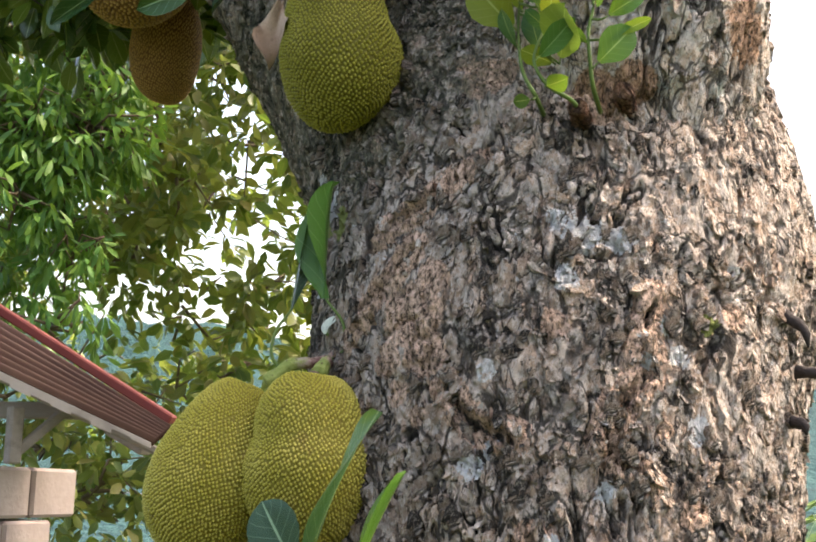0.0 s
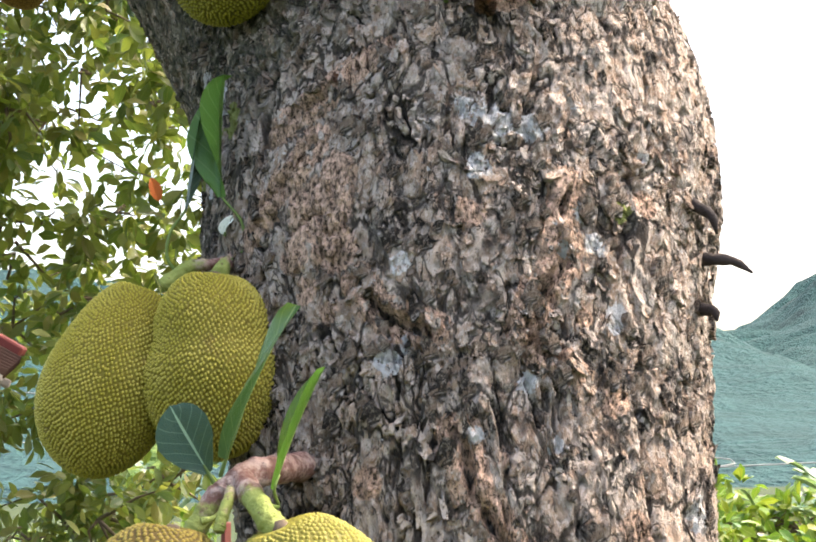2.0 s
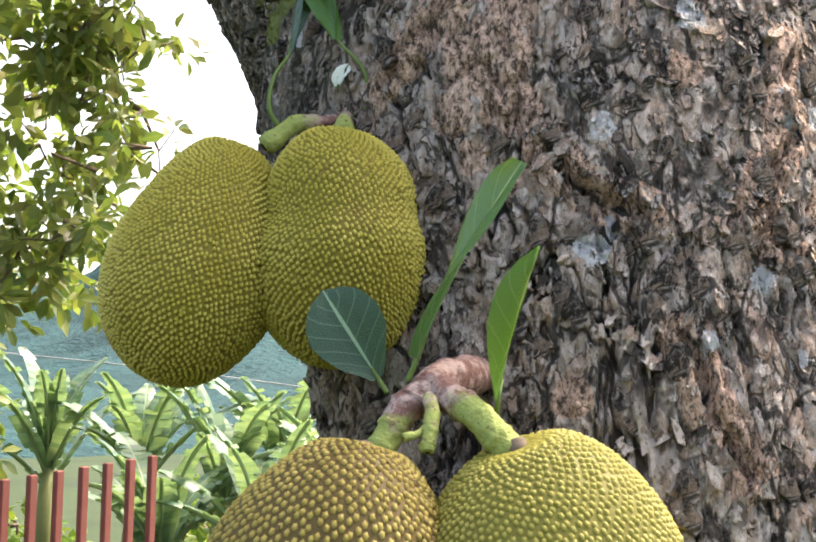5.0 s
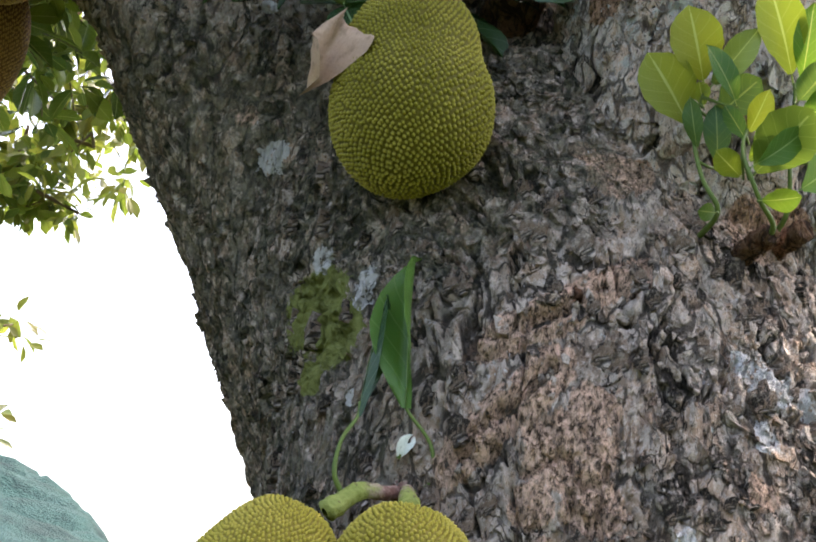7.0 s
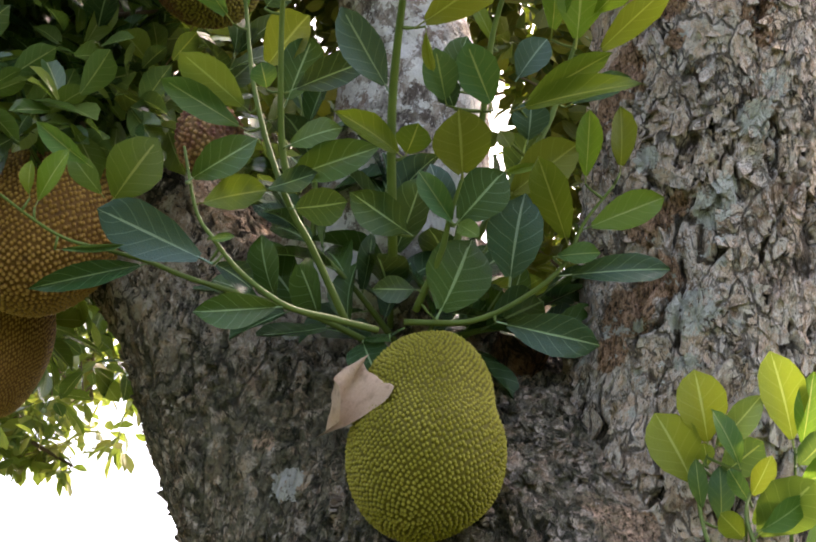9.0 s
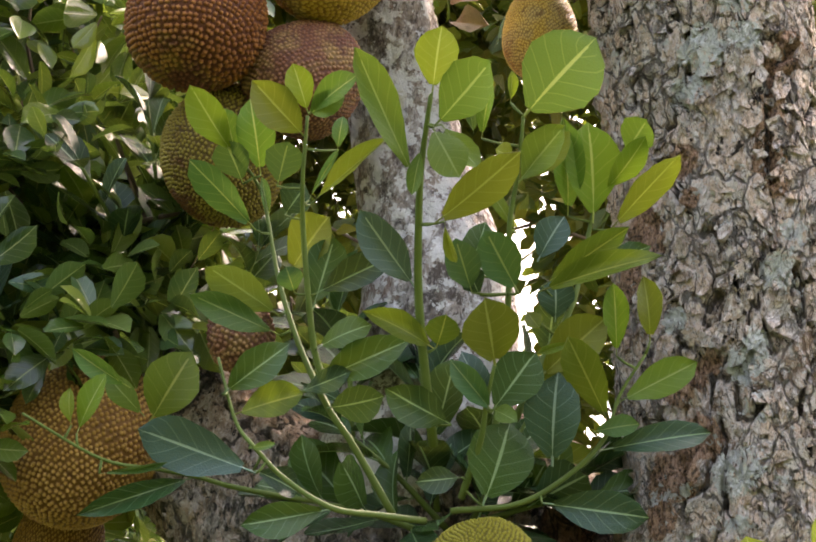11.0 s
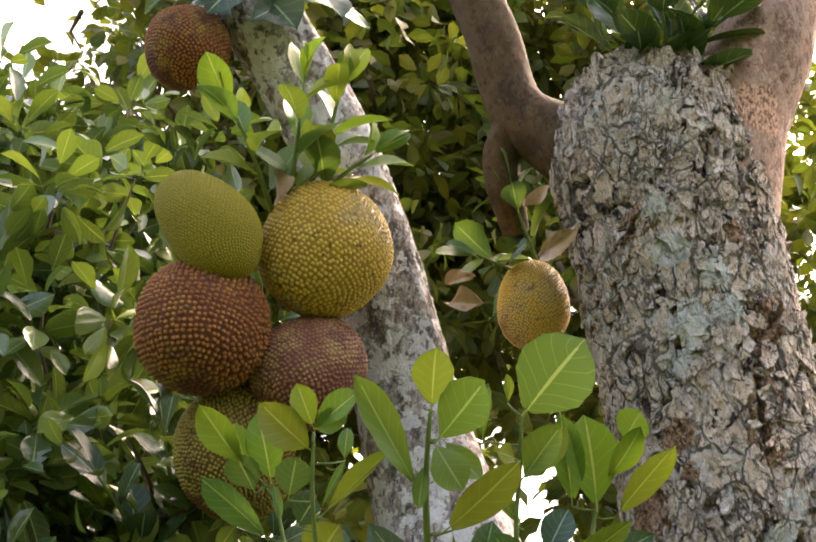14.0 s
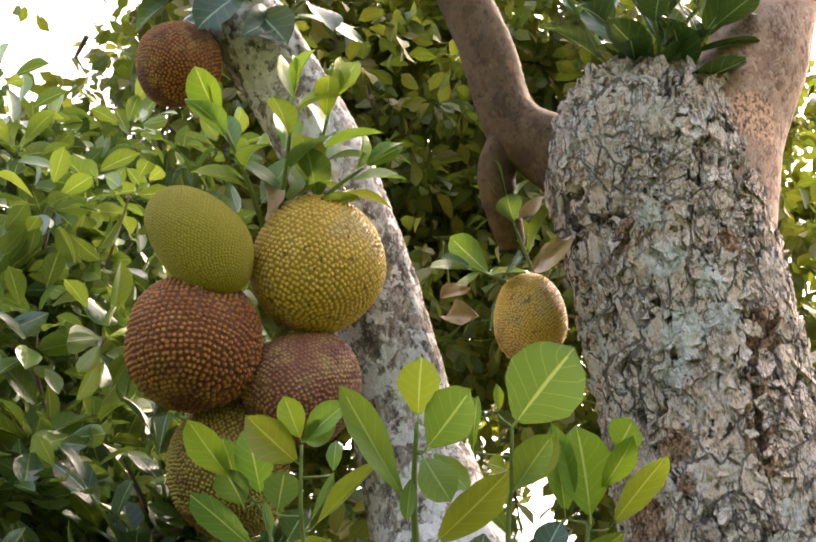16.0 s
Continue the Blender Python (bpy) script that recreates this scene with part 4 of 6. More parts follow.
def sprout(name, label, stems, leaves, size=(0.09, 0.13), gap=0.035, seed=0, bare=0.25, radius=0.006, lean=(0, -0.35, 0.6), mixed=None, group="leafy sprouts on the tree", open_out=1.15, tips=None):
    """A bunch of leafy shoots; each shoot is a stem with its own leaves, the youngest at its tip."""
    rng = random.Random(seed)
    base = Vector(stems[0][0])
    ob = thing(name, label, "sprout", base, group)
    for stem in stems:
        rows = spline(stem, 4 * len(stem))
        pts = [Vector(p) - base for p in rows]
        bm = tube(bmesh.new(), pts, [radius * (1 - 0.6 * i / len(pts)) for i in range(len(pts))], 6)
        st = part("stem", bm, STEM, ob)
        total = sum((b - a).length for a, b in zip(pts, pts[1:]))
        d, k, run, turn = 0.0, 0, bare * total, rng.uniform(0, 6.28)
        for a, b in zip(pts, pts[1:]):
            step = (b - a).length
            while run <= d + step:
                p = a.lerp(b, (run - d) / step)
                axis = (b - a).normalized()
                out = axis.orthogonal().normalized()
                out = Matrix.Rotation(turn, 3, axis) @ out
                f = run / total
                way = out * open_out * (1.15 - 0.55 * f) + axis * (0.35 + 0.75 * f) + Vector(lean) * 0.35
                way += Vector((rng.uniform(-1, 1), rng.uniform(-1, 1), rng.uniform(-1, 1))) * 0.25
                face = axis * 0.8 + Vector((0, -0.45, 0.5)) + Vector((rng.uniform(-1, 1), rng.uniform(-1, 1), rng.uniform(-1, 1))) * 0.45 - out * 0.3
                pool = mixed if mixed and f < 0.6 and rng.random() < 0.85 else leaves
                if tips and f > 0.62:
                    pool = tips
                place_leaf(pool[rng.randrange(6)], st, base + p, way, face, rng.uniform(*size) * (1 - 0.25 * f))
                turn += 2.4
                run += gap * rng.uniform(0.7, 1.3)
            d += step
        for q in range(2):
            way = (pts[-1] - pts[-2]).normalized() + Vector((rng.uniform(-1, 1), rng.uniform(-1, 1), 0.3)) * 0.3
            place_leaf((tips or leaves)[rng.randrange(6)], st, base + pts[-1], way, Vector((rng.uniform(-1, 1), -0.8, 0.4)), size[0] * rng.uniform(0.6, 1.0))
    return ob


def shoot(label, stem, leaves, seed, radius=0.006):
    """A leafy shoot: a stem and its leaves, each given by its foot, its tip, its width to its length and its tone."""
    rng = random.Random(seed)
    base = Vector(stem[0])
    ob = thing("leafy_shoot", label, "shoot", base, "leafy shoots on the tree")
    rows = spline(stem, 5 * len(stem))
    pts = [Vector(p) - base for p in rows]
    st = part("stem", tube(bmesh.new(), pts, [radius * (1 - 0.6 * i / len(pts)) for i in range(len(pts))], 7), STEM, ob)
    for foot, tip, wide, tone in leaves:
        a, b = Vector(foot), Vector(tip)
        face = Vector((-0.25, -0.85, -0.4)) + Vector((rng.uniform(-1, 1), rng.uniform(-1, 1), rng.uniform(-1, 1))) * 0.32
        lf = new("leaf", TONES[tone][rng.randrange(6)])
        lf.parent = st
        n = (b - a).length
        m = leaf_turn(b - a, face).to_4x4() @ Matrix.Diagonal((n * min(1.5, wide / 0.56), n, n, 1))
        m.translation = a - base
        lf.matrix_local = m
        # the petiole's foot on the stem
        q = min(pts, key=lambda p: (p + base - a).length)
        if 0.004 < (q + base - a).length < 0.07:
            part("petiole", tube(bmesh.new(), [q, q.lerp(a - base, 0.6) + Vector((0, 0, -0.002)), a - base], [0.0024, 0.002, 0.0016], 5), STEM, st)
    return ob


def lone_leaf(mesh_args, material, at, tip, face, label, category="leaf", loop=None):
    """One large leaf of its own, from its foot to its tip, on a petiole that may loop through given points."""
    a, b = Vector(at), Vector(tip)
    args = dict(mesh_args)
    share = args.pop("petiole")
    ob = thing("leaf", label, category, a)
    blade = part("blade", leaf_mesh("lone_leaf", 14, 3, petiole=0.0, **args), material, ob)
    foot = a.lerp(b, share)
    m = leaf_turn(b - foot, face).to_4x4() @ Matrix.Diagonal(((b - foot).length,) * 3 + (1,))
    m.translation = foot - a
    blade.matrix_local = m
    way = [a] + [Vector(p) for p in loop or []] + [foot, foot.lerp(b, 0.12)]
    rows = spline([tuple(p - a) for p in way], 5 * len(way))
    part("petiole", tube(bmesh.new(), rows, [0.0034 - 0.0018 * i / len(rows) for i in range(len(rows))], 6), STEM if material is not DRY else DRY, ob)
    return ob


DRY = plain_material("dry_leaf", (0.42, 0.28, 0.19), (0.60, 0.43, 0.32), 30, 0.8, 0.4, 0.003)

# the shoots round the fork
shoot("tall dark-stemmed shoot with long green leaves in the fork", [(-0.385, -0.073, 2.633), (-0.468, -0.11, 2.713), (-0.517, -0.122, 2.761), (-0.568, -0.129, 2.837), (-0.607, -0.132, 2.916), (-0.632, -0.133, 2.984), (-0.665, -0.149, 3.072), (-0.695, -0.175, 3.096)], [
    ((-0.608, -0.152, 2.951), (-0.585, -0.249, 3.001), 0.84, "o"), ((-0.607, -0.127, 2.887), (-0.741, -0.2, 2.904), 0.4, "m"), ((-0.603, -0.123, 2.858), (-0.758, -0.192, 2.853), 0.27, "m"),
    ((-0.669, -0.147, 3.014), (-0.795, -0.225, 3.06), 0.35, "y"), ((-0.729, -0.192, 3.109), (-0.82, -0.266, 3.153), 0.45, "y"), ((-0.68, -0.176, 3.095), (-0.724, -0.261, 3.167), 0.44, "y"),
    ((-0.703, -0.163, 3.081), (-0.746, -0.203, 3.126), 1, "m"), ((-0.725, -0.193, 3.11), (-0.761, -0.236, 3.157), 0.5, "y"), ((-0.563, -0.128, 2.769), (-0.5, -0.196, 2.786), 0.39, "d"),
    ((-0.518, -0.13, 2.753), (-0.454, -0.19, 2.753), 0.59, "d"), ((-0.653, -0.134, 3.045), (-0.673, -0.169, 3.101), 0.3, "y")], 1, 0.006)
shoot("light green shoot with young folded leaves in the fork", [(-0.522, -0.139, 2.773), (-0.554, -0.16, 2.825), (-0.587, -0.207, 2.898), (-0.617, -0.258, 2.97), (-0.637, -0.31, 3.014), (-0.654, -0.369, 3.081)], [
    ((-0.654, -0.371, 3.084), (-0.693, -0.414, 3.129), 0.56, "y"), ((-0.654, -0.371, 3.084), (-0.611, -0.452, 3.11), 0.53, "y"), ((-0.653, -0.37, 3.083), (-0.623, -0.419, 3.088), 0.81, "m"),
    ((-0.648, -0.343, 3.062), (-0.738, -0.399, 3.086), 0.69, "o"), ((-0.666, -0.271, 3.017), (-0.668, -0.318, 3.066), 0.85, "m"), ((-0.615, -0.276, 2.996), (-0.548, -0.415, 3.046), 0.18, "m"),
    ((-0.618, -0.279, 3.001), (-0.596, -0.332, 3.068), 0.12, "y"), ((-0.596, -0.33, 3.065), (-0.603, -0.359, 3.106), 0.45, "y"), ((-0.642, -0.235, 2.995), (-0.629, -0.28, 3.022), 1.14, "d"),
    ((-0.571, -0.186, 2.878), (-0.562, -0.228, 2.98), 0.56, "d"), ((-0.574, -0.206, 2.893), (-0.498, -0.33, 2.91), 0.29, "d"), ((-0.553, -0.171, 2.824), (-0.509, -0.249, 2.841), 0.49, "d"),
    ((-0.539, -0.153, 2.784), (-0.457, -0.267, 2.808), 0.49, "d"), ((-0.599, -0.173, 2.905), (-0.621, -0.197, 2.931), 0.85, "y")], 2, 0.006)
shoot("tallest upright green shoot in the fork", [(-0.363, -0.172, 2.71), (-0.442, -0.306, 2.847), (-0.487, -0.413, 2.938), (-0.508, -0.48, 2.985), (-0.524, -0.549, 3.028)], [
    ((-0.523, -0.552, 3.031), (-0.541, -0.62, 3.084), 0.59, "y"), ((-0.507, -0.519, 3.002), (-0.467, -0.633, 3.042), 0.57, "m"), ((-0.505, -0.448, 2.958), (-0.641, -0.562, 3.06), 0.24, "m"),
    ((-0.507, -0.511, 3.007), (-0.469, -0.521, 2.938), 0.66, "m"), ((-0.492, -0.502, 3.023), (-0.436, -0.508, 2.959), 0.42, "m"), ((-0.463, -0.411, 2.924), (-0.396, -0.55, 2.962), 0.33, "o"),
    ((-0.455, -0.326, 2.867), (-0.564, -0.388, 2.929), 0.46, "b"), ((-0.404, -0.271, 2.811), (-0.508, -0.329, 2.816), 0.42, "o"), ((-0.402, -0.273, 2.813), (-0.405, -0.321, 2.836), 0.95, "o"),
    ((-0.511, -0.483, 2.99), (-0.512, -0.453, 2.932), 0.37, "m"), ((-0.45, -0.417, 2.928), (-0.417, -0.373, 2.885), 0.28, "m"), ((-0.349, -0.209, 2.731), (-0.457, -0.251, 2.737), 0.45, "d")], 3, 0.0075)
shoot("shoot with the broadest yellow-green leaf", [(-0.281, -0.201, 2.716), (-0.298, -0.275, 2.901), (-0.325, -0.335, 3.005), (-0.336, -0.386, 3.062), (-0.353, -0.445, 3.126)], [
    ((-0.354, -0.442, 3.123), (-0.312, -0.578, 3.18), 0.74, "y"), ((-0.333, -0.38, 3.053), (-0.309, -0.488, 3.092), 0.53, "m"), ((-0.33, -0.373, 3.059), (-0.283, -0.456, 3.107), 0.33, "m"),
    ((-0.345, -0.397, 3.081), (-0.381, -0.419, 3.074), 1.01, "y"), ((-0.399, -0.397, 3.103), (-0.412, -0.455, 3.163), 0.37, "y"), ((-0.409, -0.389, 3.115), (-0.431, -0.422, 3.147), 0.52, "m"),
    ((-0.373, -0.441, 3.147), (-0.385, -0.476, 3.176), 0.37, "y"), ((-0.301, -0.325, 2.904), (-0.375, -0.381, 2.951), 0.52, "m"), ((-0.364, -0.301, 2.9), (-0.412, -0.36, 2.938), 0.54, "m"),
    ((-0.367, -0.279, 2.944), (-0.36, -0.34, 2.994), 0.83, "d"), ((-0.347, -0.287, 2.908), (-0.379, -0.315, 2.929), 1.64, "d"), ((-0.31, -0.327, 3.004), (-0.377, -0.366, 3.054), 0.23, "m")], 4, 0.006)
shoot("shoot leaning to the upright limb with pale and yellow leaves", [(-0.266, -0.244, 2.742), (-0.235, -0.277, 2.845), (-0.206, -0.303, 2.927), (-0.196, -0.334, 3.041), (-0.2, -0.362, 3.08)], [
    ((-0.231, -0.331, 3.057), (-0.281, -0.441, 3.137), 0.43, "y"), ((-0.194, -0.34, 3.048), (-0.241, -0.447, 3.141), 0.53, "y"), ((-0.168, -0.347, 3.041), (-0.134, -0.51, 3.089), 0.27, "o"),
    ((-0.191, -0.371, 3.087), (-0.17, -0.47, 3.113), 0.38, "y"), ((-0.178, -0.415, 3.134), (-0.17, -0.479, 3.156), 1.16, "m"), ((-0.266, -0.327, 2.924), (-0.202, -0.467, 2.956), 0.23, "o"),
    ((-0.277, -0.336, 2.906), (-0.169, -0.495, 2.918), 0.22, "o"), ((-0.185, -0.311, 2.965), (-0.143, -0.402, 2.992), 0.38, "d"), ((-0.272, -0.318, 2.97), (-0.259, -0.373, 3.023), 0.82, "b"),
    ((-0.23, -0.294, 2.89), (-0.247, -0.34, 2.932), 1.06, "b"), ((-0.279, -0.301, 2.892), (-0.263, -0.314, 2.863), 0.97, "o")], 5, 0.006)
shoot("leafy shoot amid the fork with a broad olive leaf", [(-0.304, -0.141, 2.653), (-0.306, -0.215, 2.713), (-0.315, -0.255, 2.751), (-0.322, -0.299, 2.792)], [
    ((-0.32, -0.298, 2.79), (-0.37, -0.384, 2.839), 1.04, "o"), ((-0.304, -0.254, 2.742), (-0.379, -0.288, 2.786), 0.5, "m"), ((-0.306, -0.253, 2.742), (-0.277, -0.334, 2.802), 0.65, "d"),
    ((-0.311, -0.243, 2.749), (-0.361, -0.284, 2.81), 0.58, "b"), ((-0.2, -0.231, 2.69), (-0.241, -0.321, 2.778), 0.76, "b"), ((-0.129, -0.264, 2.764), (-0.238, -0.358, 2.837), 0.35, "o"),
    ((-0.241, -0.265, 2.806), (-0.18, -0.358, 2.878), 0.59, "o"), ((-0.258, -0.296, 2.83), (-0.238, -0.348, 2.821), 0.3, "m"), ((-0.17, -0.264, 2.797), (-0.235, -0.279, 2.827), 0.72, "o"),
    ((-0.279, -0.165, 2.637), (-0.265, -0.241, 2.736), 0.76, "d"), ((-0.306, -0.264, 2.741), (-0.295, -0.311, 2.71), 0.44, "m"), ((-0.315, -0.169, 2.672), (-0.381, -0.182, 2.645), 0.48, "d")], 6, 0.006)
shoot("low arching shoot with dark leaves beside the upright limb", [(-0.314, -0.129, 2.635), (-0.231, -0.185, 2.643), (-0.17, -0.23, 2.687), (-0.132, -0.262, 2.74), (-0.122, -0.286, 2.798), (-0.097, -0.321, 2.857)], [
    ((-0.141, -0.317, 2.844), (-0.177, -0.386, 2.918), 0.37, "y"), ((-0.095, -0.332, 2.873), (-0.129, -0.396, 2.937), 0.4, "o"), ((-0.121, -0.282, 2.79), (-0.043, -0.372, 2.834), 0.39, "m"),
    ((-0.135, -0.251, 2.722), (0.005, -0.328, 2.758), 0.3, "d"), ((-0.204, -0.207, 2.642), (-0.077, -0.287, 2.617), 0.41, "d"), ((-0.15, -0.257, 2.746), (-0.107, -0.314, 2.747), 0.49, "m")], 7, 0.005)
shoot("arching shoot with a broad blue-green leaf beside the hanging fruit", [(-0.347, -0.112, 2.618), (-0.423, -0.129, 2.605), (-0.497, -0.15, 2.592), (-0.567, -0.139, 2.625), (-0.617, -0.136, 2.665), (-0.648, -0.127, 2.703), (-0.689, -0.132, 2.793)], [
    ((-0.674, -0.138, 2.734), (-0.611, -0.22, 2.786), 0.57, "d"), ((-0.651, -0.13, 2.71), (-0.576, -0.2, 2.735), 0.44, "o"), ((-0.607, -0.132, 2.627), (-0.775, -0.099, 2.672), 0.44, "b"),
    ((-0.624, -0.134, 2.661), (-0.59, -0.171, 2.658), 0.27, "m"), ((-0.497, -0.15, 2.59), (-0.62, -0.168, 2.532), 0.4, "d"), ((-0.609, -0.115, 2.639), (-0.526, -0.095, 2.633), 0.61, "d")], 8, 0.0055)
shoot("thin trailing shoot in front of the orange-brown fruit", [(-0.493, -0.021, 2.651), (-0.617, -0.047, 2.636), (-0.682, -0.068, 2.631), (-0.743, -0.071, 2.628), (-0.821, -0.075, 2.625), (-0.939, -0.106, 2.653)], [
    ((-0.762, -0.067, 2.698), (-0.735, -0.151, 2.774), 0.84, "o"), ((-0.86, -0.084, 2.65), (-0.847, -0.141, 2.725), 0.4, "y"), ((-0.87, -0.088, 2.659), (-0.89, -0.116, 2.698), 0.53, "y"),
    ((-0.801, -0.092, 2.734), (-0.891, -0.129, 2.748), 0.39, "y"), ((-0.771, -0.07, 2.705), (-0.839, -0.094, 2.741), 0.43, "m"), ((-0.682, -0.068, 2.631), (-0.824, -0.084, 2.54), 0.26, "d"),
    ((-0.816, -0.067, 2.605), (-0.732, -0.113, 2.621), 0.14, "m")], 9, 0.0045)
shoot("bright young shoot on the flank of the trunk", [(0.112, -0.29, 2.302), (0.100, -0.358, 2.318), (0.078, -0.350, 2.362), (0.069, -0.335, 2.432), (0.072, -0.352, 2.481)], [
    ((0.069, -0.329, 2.432), (-0.011, -0.366, 2.503), 0.6, "y"), ((0.071, -0.353, 2.482), (0.018, -0.401, 2.563), 0.59, "y"), ((0.075, -0.355, 2.481), (0.095, -0.434, 2.537), 0.51, "m"),
    ((0.103, -0.385, 2.453), (0.048, -0.408, 2.519), 0.35, "y"), ((0.099, -0.333, 2.455), (0.127, -0.396, 2.497), 0.76, "m"), ((0.109, -0.334, 2.387), (0.082, -0.372, 2.454), 0.44, "m"),
    ((0.077, -0.346, 2.46), (0.063, -0.352, 2.491), 0.71, "y"),
    ((0.094, -0.366, 2.312), (0.068, -0.374, 2.304), 0.8, "y"), ((0.073, -0.345, 2.395), (0.036, -0.378, 2.447), 0.34, "m")], 10, 0.0042)
shoot("bright young shoot with glossy leaves on the flank of the trunk", [(0.17, -0.33, 2.285), (0.160, -0.392, 2.299), (0.121, -0.42, 2.318), (0.100, -0.423, 2.352), (0.104, -0.40, 2.392), (0.119, -0.385, 2.431)], [
    ((0.136, -0.368, 2.367), (0.152, -0.483, 2.429), 0.58, "m"), ((0.121, -0.38, 2.419), (0.122, -0.428, 2.464), 0.42, "y"), ((0.126, -0.38, 2.409), (0.084, -0.384, 2.451), 0.41, "y"),
    ((0.128, -0.372, 2.387), (0.132, -0.434, 2.408), 0.49, "y"), ((0.13, -0.365, 2.367), (0.077, -0.378, 2.389), 0.6, "y"),
    ((0.116, -0.422, 2.316), (0.149, -0.464, 2.313), 0.62, "y"), ((0.102, -0.425, 2.356), (0.158, -0.47, 2.402), 0.42, "f")], 11, 0.0042)
shoot("young shoot with pale stems beside a dry bract", [(0.20, -0.31, 2.305), (0.189, -0.373, 2.326), (0.184, -0.388, 2.36), (0.180, -0.39, 2.41), (0.187, -0.385, 2.46), (0.173, -0.403, 2.501)], [
    ((0.173, -0.401, 2.498), (0.102, -0.458, 2.596), 0.44, "y"), ((0.181, -0.405, 2.496), (0.158, -0.463, 2.584), 0.46, "y"), ((0.181, -0.395, 2.476), (0.187, -0.465, 2.502), 0.66, "m"),
    ((0.188, -0.392, 2.457), (0.207, -0.461, 2.465), 0.75, "y"),
    ((0.190, -0.392, 2.356), (0.247, -0.42, 2.408), 0.62, "f"), ((0.182, -0.39, 2.39), (0.150, -0.405, 2.418), 0.5, "f"), ((0.205, -0.40, 2.43), (0.262, -0.43, 2.462), 0.6, "f"), ((0.21, -0.40, 2.40), (0.275, -0.405, 2.425), 0.3, "y")], 12, 0.0042)
sprout("leafy_sprout", "large dark leaves deep in the fork", [
    [(-0.25, 0.06, 2.68), (-0.36, 0.02, 2.74), (-0.46, 0.02, 2.80)],
    [(-0.28, 0.04, 2.66), (-0.40, 0.0, 2.66), (-0.50, 0.0, 2.66)],
    [(-0.24, 0.02, 2.68), (-0.14, -0.03, 2.72), (-0.06, -0.06, 2.74)],
    [(-0.22, 0.06, 2.70), (-0.20, -0.02, 2.78), (-0.17, -0.06, 2.86)],
    [(-0.27, 0.08, 2.72), (-0.30, 0.05, 2.84), (-0.33, 0.05, 2.95)],
    [(-0.20, 0.08, 2.70), (-0.12, 0.04, 2.76), (-0.06, 0.0, 2.80)],
    [(-0.40, 0.18, 2.86), (-0.44, 0.12, 2.98), (-0.50, 0.1, 3.1)],
    [(-0.16, 0.12, 2.80), (-0.12, 0.08, 2.92), (-0.10, 0.05, 3.04)]],
    DARK_LEAVES, (0.12, 0.18), 0.026, 31, 0.1, 0.006)
sprout("leafy_sprout", "bright young shoots above the fruit cluster", [
    [(-0.706, -0.131, 3.682), (-0.715, -0.235, 3.737), (-0.729, -0.349, 3.829)],
    [(-0.724, -0.131, 3.682), (-0.788, -0.235, 3.727), (-0.846, -0.3, 3.774)],
    [(-0.686, -0.131, 3.698), (-0.617, -0.212, 3.76), (-0.573, -0.245, 3.793)],
    [(-0.693, -0.108, 3.69), (-0.663, -0.227, 3.779), (-0.656, -0.317, 3.872)]],
    YOUNG_LEAVES, (0.12, 0.155), 0.032, 12, 0.25, 0.006, mixed=MIX_LEAVES)
sprout("leafy_sprout", "dark green shoots behind the orange-brown fruit", [
    [(-0.72, 0.52, 2.98), (-0.78, 0.36, 3.10), (-0.86, 0.26, 3.2), (-0.95, 0.15, 3.25)],
    [(-0.74, 0.52, 3.0), (-0.72, 0.40, 3.2), (-0.74, 0.28, 3.35)],
    [(-0.70, 0.52, 3.0), (-0.62, 0.40, 3.15), (-0.60, 0.28, 3.25)],
    [(-0.76, 0.52, 3.0), (-0.92, 0.44, 3.2), (-1.02, 0.36, 3.4)],
    [(-0.76, 0.52, 3.0), (-1.0, 0.4, 3.05), (-1.15, 0.3, 3.15)],
    [(-0.74, 0.50, 3.0), (-0.80, 0.3, 3.3), (-0.86, 0.2, 3.45)]],
    DARK_LEAVES, (0.12, 0.17), 0.035, 15, 0.2, 0.007, mixed=DARK_LEAVES)
sprout("leafy_sprout", "dark leaves in the crotch of the upright limb", [
    [(0.025, -0.321, 4.055), (0.047, -0.422, 4.133), (0.106, -0.51, 4.197)],
    [(-0.013, -0.319, 4.056), (-0.073, -0.389, 4.107), (-0.15, -0.434, 4.143)],
    [(0.025, -0.322, 4.062), (0.003, -0.395, 4.167), (-0.024, -0.455, 4.28)],
    [(-0.029, -0.294, 4.056), (-0.102, -0.324, 4.148), (-0.153, -0.348, 4.234)],
    [(0.044, -0.315, 4.059), (0.068, -0.4, 4.186), (0.085, -0.434, 4.322)],
    [(-0.004, -0.328, 4.051), (-0.028, -0.417, 4.114), (-0.07, -0.489, 4.164)]],
    DARK_LEAVES, (0.13, 0.18), 0.03, 18, 0.2, 0.006)
sprout("leafy_sprout", "drooping dark leaves over the high brown fruit", [
    [(-0.799, -0.173, 4.193), (-0.869, -0.203, 4.212), (-0.95, -0.231, 4.197)],
    [(-0.791, -0.173, 4.193), (-0.837, -0.262, 4.188), (-0.864, -0.319, 4.161)],
    [(-0.774, -0.173, 4.193), (-0.734, -0.264, 4.191), (-0.719, -0.32, 4.156)]],
    DARK_LEAVES, (0.13, 0.18), 0.03, 21, 0.2, 0.006, lean=(0, 0, -0.6))

